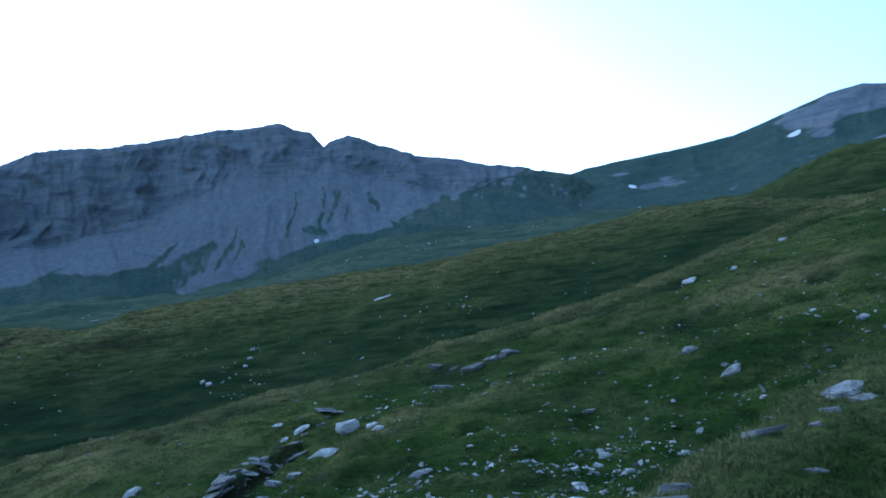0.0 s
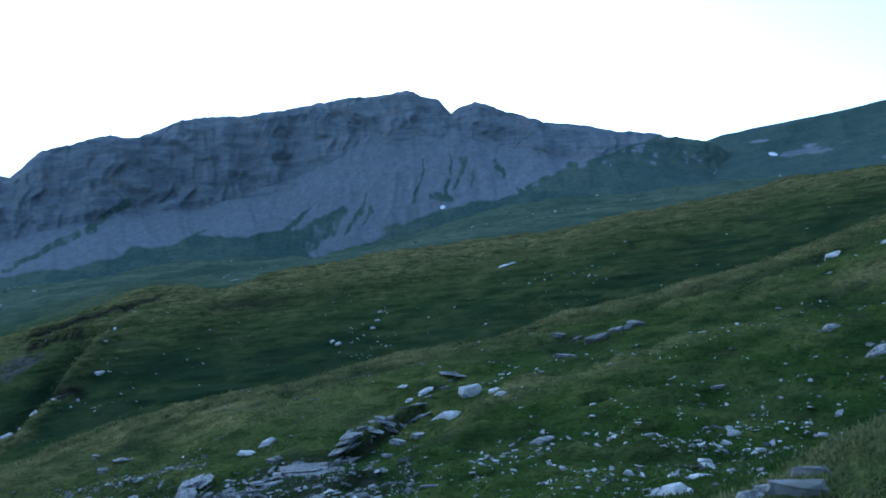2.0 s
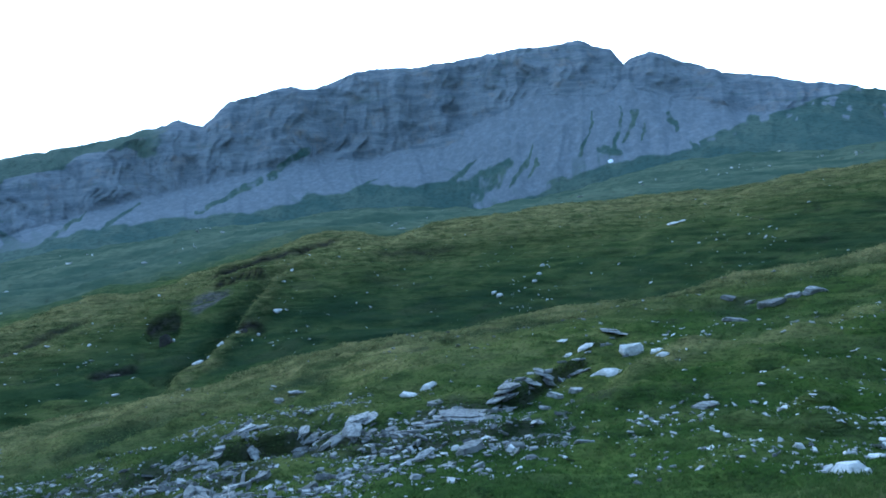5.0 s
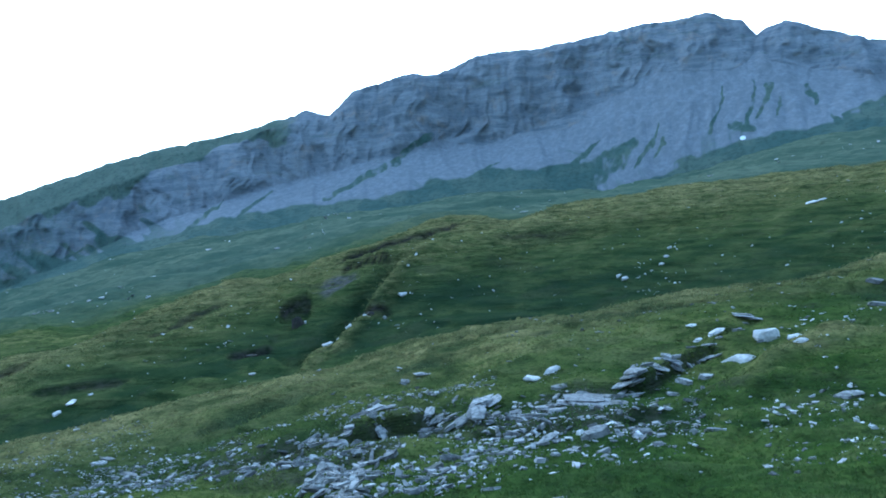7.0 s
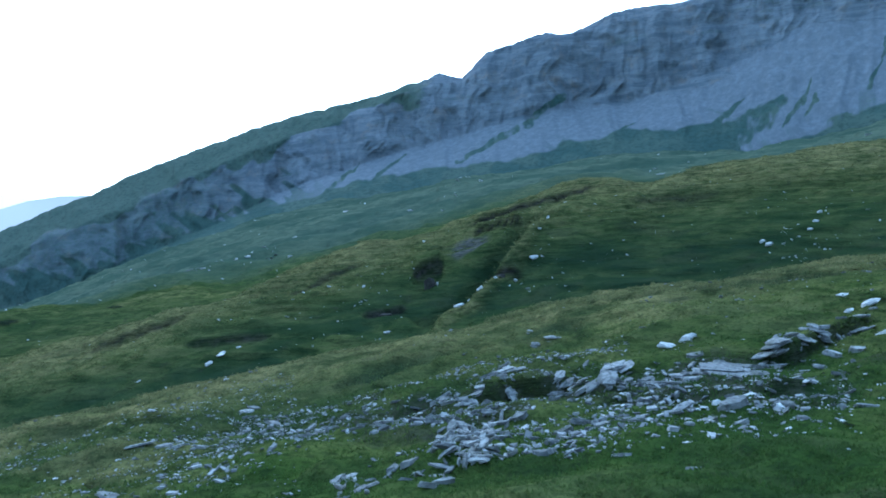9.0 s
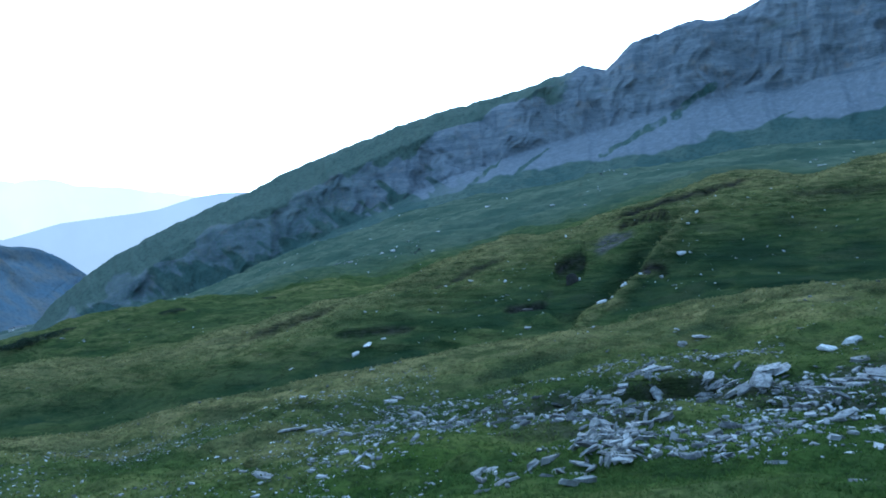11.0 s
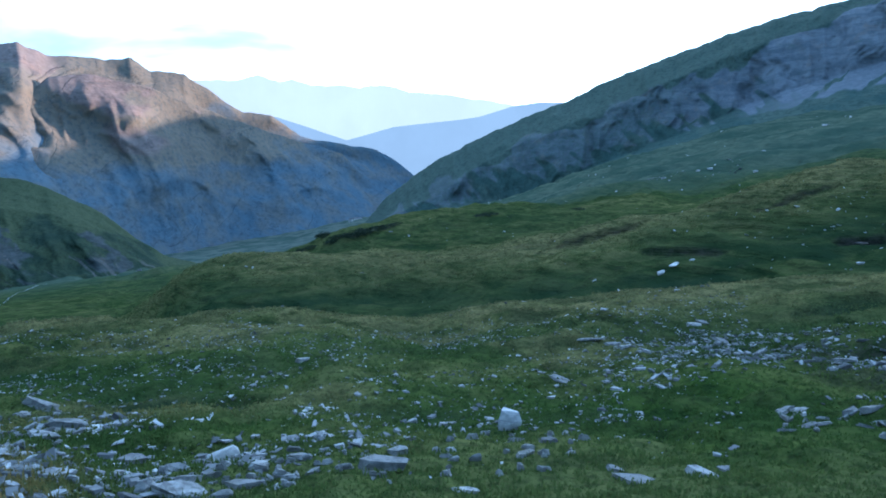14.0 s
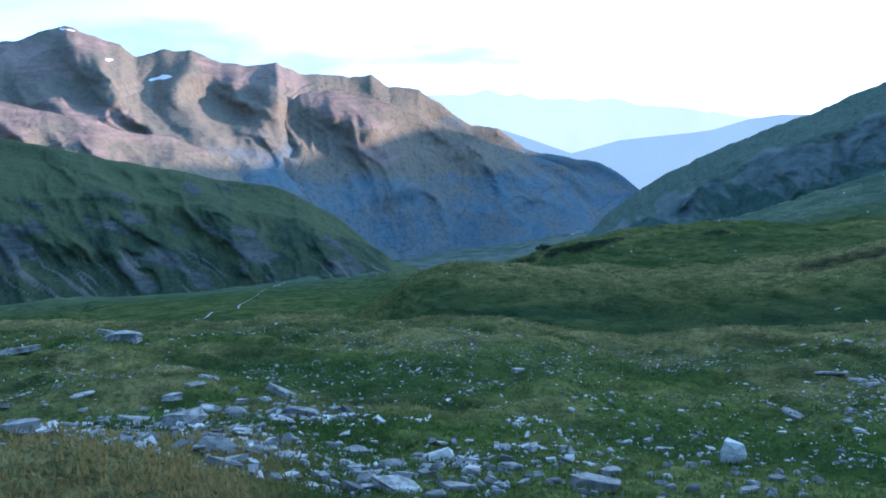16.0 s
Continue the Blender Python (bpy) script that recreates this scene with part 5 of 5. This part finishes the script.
def gravel(name, patches, label, seed, material=GRAVEL):
    """Small broken stones strewn over patches: (count, azimuth range, distance range, size range)."""
    rng = np.random.default_rng(seed)
    box = np.array([[x, y, z] for x in (-1, 1) for y in (-1, 1) for z in (-1, 1)], float) * 0.5
    sides = np.array([[0, 1, 3, 2], [4, 6, 7, 5], [0, 4, 5, 1], [2, 3, 7, 6], [0, 2, 6, 4], [1, 5, 7, 3]])
    V, Q, at = [], [], 0
    for count, (a0, a1), (r0, r1), (s0, s1), clump in patches:
        az, r = rng.uniform(a0, a1, count * 3), np.sqrt(rng.uniform(r0**2, r1**2, count * 3))
        a = np.radians(az)
        keep = fbm(-np.sin(a) * r / clump, np.cos(a) * r / clump, 3, seed) + rng.uniform(-0.9, 0.9, len(az))
        pick = np.argsort(-keep)[:count]
        x, y, z, _, _, _ = ground_at(az[pick], r[pick])
        size = s0 * (s1 / s0) ** (rng.random(count) ** 2.4)
        shape = np.stack([np.ones(count), rng.uniform(0.35, 0.8, count), rng.uniform(0.10, 0.45, count)], -1) * size[:, None]
        pts = box[None] * shape[:, None] * (1 + rng.uniform(-0.6, 0.35, (count, 8, 3)))
        turn, tip = rng.uniform(0, 2 * np.pi, count), rng.normal(0, 0.3, count)
        c, s = np.cos(tip)[:, None], np.sin(tip)[:, None]
        px, pz = pts[..., 0] * c - pts[..., 2] * s, pts[..., 0] * s + pts[..., 2] * c
        c, s = np.cos(turn)[:, None], np.sin(turn)[:, None]
        qx, qy = px * c - pts[..., 1] * s, px * s + pts[..., 1] * c
        V.append(np.stack([qx + x[:, None], qy + y[:, None], pz + z[:, None] + 0.12 * size[:, None]], -1).reshape(-1, 3))
        Q.append((sides[None] + (at + 8 * np.arange(count))[:, None, None]).reshape(-1, 4))
        at += 8 * count
    me = mesh_from_arrays(name, np.concatenate(V), np.concatenate(Q))
    me.materials.append(material)
    return tagged(new(name, me), label, "stones", kind="stuff")


gravel("loose_stones", [
    (13500, (50, 118), (6, 32), (0.02, 0.11), 3.0),
    (1500, (92, 120), (5.5, 11), (0.03, 0.17), 2.2),
    (420, (72, 106), (5.5, 8.2), (0.03, 0.14), 1.2),
    (600, (34, 56), (13, 25), (0.05, 0.18), 1.8),
    (6000, (26, 60), (9, 24), (0.02, 0.15), 2.2),
    (2600, (12, 34), (9, 22), (0.025, 0.15), 2.2),
    (1200, (-22, 8), (8.5, 17), (0.025, 0.12), 1.8),
    (500, (-35, -8), (9, 30), (0.04, 0.2), 2.5),
    (1100, (55, 118), (24, 46), (0.04, 0.20), 5.0),
    (500, (-30, 60), (22, 46), (0.05, 0.24), 5.0),
], "small pale broken stones strewn over the meadow", 5)
gravel("white_stones", [
    (430, (-18, 4), (9, 19), (0.03, 0.17), 1.3),
    (260, (-30, 6), (14, 32), (0.05, 0.2), 2.5),
    (150, (-3, 27), (9, 17), (0.03, 0.16), 2.0),
    (260, (88, 116), (5.8, 10), (0.03, 0.16), 2.0),
    (170, (58, 90), (6, 24), (0.03, 0.15), 3.0),
], "small white limestone pieces lying in the grass", 21, WHITE_GRAVEL)
gravel("scattered_boulders", [
    (700, (-25, 62), (62, 140), (0.06, 0.42), 9.0),
    (70, (13, 16), (66, 100), (0.12, 0.6), 3.0),
    (50, (30, 36), (80, 125), (0.12, 0.6), 4.0),
    (60, (-2, 3), (75, 110), (0.12, 0.6), 3.0),
    (60, (43, 51), (70, 110), (0.12, 0.6), 4.0),
    (160, (45, 95), (70, 240), (0.12, 0.5), 25.0),
    (320, (-20, 75), (260, 980), (0.8, 4.0), 60.0),
], "scattered pale boulders on far grassy slopes", 8, WHITE_GRAVEL)
gravel("apron_stones", [
    (24, (az - wide, az + wide), (0.94 * on_slope(az, el, 300, 990), 1.06 * on_slope(az, el, 300, 990)), (0.6, 3.2), 12.0)
    for az, wide, el in ((27.0, 0.8, 2.7), (37.6, 1.2, 0.2), (52.0, 1.5, -3.8), (46.2, 1.2, -1.4), (55.6, 1.4, -4.3), (31.6, 0.8, 1.2))
], "grey stones in loose patches on the far apron", 9)


# ---- grass ----
def make_blades(name, straw):
    n = Nodes(name)
    colour = grass_colour(n, n.attr("dry"), n.attr("shade_tint"), 0.0, n.attr("lush"))
    colour = n.mix(n.math("MULTIPLY", n.attr("dry"), 0.55), n.mix(0.3, colour, (0.11, 0.19, 0.05)), straw)
    n.done(colour, 1.0, 0.0)
    through_light = n.tree.nodes.new("ShaderNodeBsdfTranslucent")
    n.put(through_light.inputs["Color"], colour)
    both = n.tree.nodes.new("ShaderNodeMixShader")
    both.inputs[0].default_value = 0.5
    n.tree.links.new(n.bsdf.outputs[0], both.inputs[1])
    n.tree.links.new(through_light.outputs[0], both.inputs[2])
    n.tree.links.new(both.outputs[0], n.tree.nodes["Material Output"].inputs["Surface"])
    return n.mat


BLADES = make_blades("grass_blades", (0.205, 0.187, 0.095))
STRAW = make_blades("straw_blades", (0.50, 0.43, 0.235))
TUSSOCK = make_blades("tussock_blades", (0.44, 0.285, 0.115))


def grass(name, count, az_span, r_span, height, label, seed, material=BLADES):
    """Tufts of narrow blades, thinning out with distance."""
    rng = np.random.default_rng(seed)
    az = rng.uniform(*az_span, count) + rng.normal(0, 3, count)
    r = r_span[0] * (r_span[1] / r_span[0]) ** rng.random(count)
    _, _, _, dry, _, _ = ground_at(az, r)
    if r_span[1] > 100:
        az, r = az[dry > 0.3], r[dry > 0.3]
        count = len(az)
    x, y, z, dry, shade_tint, lush = ground_at(az, r)
    blades = 6
    lean, turn = rng.normal(0, 0.95, (count, blades)), rng.uniform(0, 2 * np.pi, (count, blades))
    tall = height * rng.uniform(0.5, 1.3, (count, 1)) * rng.uniform(0.6, 1.0, (count, blades)) * (1 + 0.012 * r[:, None])
    wide = 0.006 * (1 + 0.22 * r[:, None]) * np.ones((1, blades))
    spread = 0.05 * (1 + 0.05 * r[:, None])
    bx, by = x[:, None] + spread * rng.normal(0, 1, (count, blades)), y[:, None] + spread * rng.normal(0, 1, (count, blades))
    bz = z[:, None] - 0.02 + np.zeros_like(bx)
    c, s = np.cos(turn), np.sin(turn)
    tipx, tipy = bx + np.sin(lean) * tall * -s, by + np.sin(lean) * tall * c
    P = np.stack([np.stack([bx - wide * c, by - wide * s, bz], -1), np.stack([bx + wide * c, by + wide * s, bz], -1), np.stack([tipx, tipy, bz + np.cos(lean) * tall], -1)], 2)
    me = mesh_from_arrays(name, P.reshape(-1, 3), np.arange(count * blades * 3).reshape(-1, 3))
    attribute(me, "dry", np.repeat(dry, blades * 3))
    attribute(me, "shade_tint", np.repeat(shade_tint, blades * 3))
    attribute(me, "lush", np.repeat(lush, blades * 3))
    me.materials.append(material)
    return tagged(new(name, me), label, "grass", kind="stuff")


grass("meadow_grass", 100000, (-36, 122), (3.2, 60), 0.048, "short green and straw-coloured alpine grass", 3)
grass("hillside_grass", 60000, (-32, 100), (36, 175), 0.08, "tufted mountain grass on the farther crests", 4)
grass("tussock_grass", 9000, (90, 122), (2.8, 11), 0.07, "dry brown tussock grass on the bank", 13, TUSSOCK)
grass("tussock_grass", 5000, (-34, -8), (4.0, 12), 0.07, "dry straw-coloured tussock grass on the bank", 14, STRAW)


# ---- the valley ----
def make_water():
    n = Nodes("stony_stream")
    return n.done(n.mix(n.ramp(n.noise(0.6, 4), 0.4, 0.6), (0.12, 0.13, 0.135), (0.05, 0.07, 0.06)), 0.35, 0.5)


def stream():
    """A narrow stony brook along the valley meadow."""
    ways = np.array([[float(v) for v in p.split(":")] for p in "106.5:195 105:206 103.8:228 102.9:240 101.7:248 100.7:275 99.7:330 98.9:360 98.3:395 97.7:420".split()])
    t = np.linspace(0, len(ways) - 1, 120)
    az, r = np.interp(t, np.arange(len(ways)), ways[:, 0]), np.interp(t, np.arange(len(ways)), ways[:, 1])
    az = az + 0.3 * fbm(t * 1.1, 0 * t, 3, 4)
    width = 0.22 + 0.16 * noise2(t * 2.1, 0 * t, 6)
    left, right = np.degrees(width / r), -np.degrees(width / r)
    rows = []
    for side in (left, right):
        x, y, z, _, _, _ = ground_at(az + side, r)
        rows.append(np.stack([x, y, z + 0.35], -1))
    me = mesh_from_grid("stream", np.concatenate(rows), 2, len(t))
    me.materials.append(make_water())
    return tagged(new("stream", me), "narrow pale stony stream in the valley meadow", "stream", kind="structure")


stream()


def make_leaf():
    n = Nodes("juniper_leaves")
    return n.done(n.mix(n.noise(3.0), (0.018, 0.032, 0.018), (0.040, 0.060, 0.030)), 0.8, 0.2)


LEAF = make_leaf()
BARK = make_stone("shrub_bark", (0.13, 0.10, 0.08), (0.06, 0.05, 0.04), (0.10, 0.10, 0.08))


def shrub(name, az, r, width, height, seed):
    """A low mountain juniper: short stems and a crown of small leaf clumps."""
    rng = np.random.default_rng(seed)
    p, _ = ground_frame(az, r)
    base = new(name)
    base.location = p
    tagged(base, "dark green juniper shrub on a grassy knoll", "shrub", "junipers")
    bm = bmesh.new()
    for k in range(5):
        a = 2 * math.pi * k / 5
        tip = Vector((0.3 * width * math.cos(a), 0.3 * width * math.sin(a), 0.6 * height))
        m = Matrix.Translation(tip / 2) @ tip.to_track_quat("Z", "Y").to_matrix().to_4x4()
        bmesh.ops.create_cone(bm, segments=5, radius1=0.05 * height, radius2=0.02 * height, depth=tip.length, matrix=m)
    stems = bpy.data.meshes.new("stems")
    bm.to_mesh(stems)
    bm.free()
    stems.materials.append(BARK)
    new("stems", stems).parent = base
    n = 900
    u = rng.normal(0, 1, (n, 3))
    u /= np.linalg.norm(u, axis=1, keepdims=True)
    u[:, 2] = np.abs(u[:, 2])
    rad = (0.55 + 0.45 * rng.random(n) ** 0.5) * (1 + 0.3 * noise2(u[:, 0] * 2.5, u[:, 1] * 2.5 + u[:, 2] * 2, seed))
    c = u * rad[:, None] * np.array([width / 2, width / 2, height])
    tri = rng.normal(0, 0.10 * height, (n, 3, 3)) + c[:, None]
    tri[..., 2] = np.maximum(tri[..., 2], 0.02)
    crown = mesh_from_arrays("crown", tri.reshape(-1, 3), np.arange(n * 3).reshape(-1, 3))
    crown.materials.append(LEAF)
    new("crown", crown).parent = base
    return base


for k, row in enumerate("84.4:236:3.4:1.7 79.6:243:5:1.5 77.4:224:6:1.4 76.6:222:6:1.5 75.8:220:6:1.2 75.0:222:5:1.0 81.2:238:5:1.1 78.5:232:6:1.2 77.9:228:6:1.2 79.0:230:5:1.2 80.4:236:5:1.0 76.9:230:5:1.2 74.4:226:5:0.8 68.2:228:6:0.8 67.6:230:5:0.8 61.4:236:5:0.7".split()):
    a, r, w, h = [float(v) for v in row.split(":")]
    shrub("juniper_shrub", a, r, w, h, 900 + k)


def make_plain(name, colour, scale=1.5):
    n = Nodes(name)
    return n.done(n.mix(n.noise(scale), tuple(0.85 * v for v in colour), tuple(1.1 * v for v in colour)), 0.85, 0.2)


WALL_PAINT, ROOF_TIN = make_plain("limewash", (0.72, 0.70, 0.66)), make_plain("roof_slate", (0.20, 0.20, 0.21))


def part(name, bm, material, parent):
    me = bpy.data.meshes.new(name)
    bm.to_mesh(me)
    bm.free()
    me.materials.append(material)
    ob = new(name, me)
    ob.parent = parent
    return ob


def farmhouse(az, r, turn, length, depth, height):
    """A small whitewashed house far down the valley."""
    p, _ = ground_frame(az, r)
    base = tagged(new("farmhouse"), "small whitewashed farmhouse with a slate roof", "house", "farmhouses")
    base.matrix_world = Matrix.Translation(p) @ pose(0, 0, 0, 0, 0, az + turn)
    bm = bmesh.new()
    bmesh.ops.create_cube(bm, size=1, matrix=Matrix.Translation((0, 0, height / 2 - 1)) @ Matrix.Diagonal((length, depth, height + 2, 1)))
    part("wall", bm, WALL_PAINT, base)
    bm = bmesh.new()
    prism = [bm.verts.new(v) for x in (-length * 0.56, length * 0.56) for v in ((x, -depth * 0.6, height), (x, depth * 0.6, height), (x, 0, height + depth * 0.45))]
    for f in ((0, 2, 1), (3, 4, 5), (0, 1, 4, 3), (0, 3, 5, 2), (1, 2, 5, 4)):
        bm.faces.new([prism[i] for i in f])
    part("roof", bm, ROOF_TIN, base)


farmhouse(77.25, 3420, 20, 20, 13, 10)
farmhouse(77.6, 3330, -30, 15, 11, 8)
farmhouse(76.9, 3480, 5, 14, 10, 8)
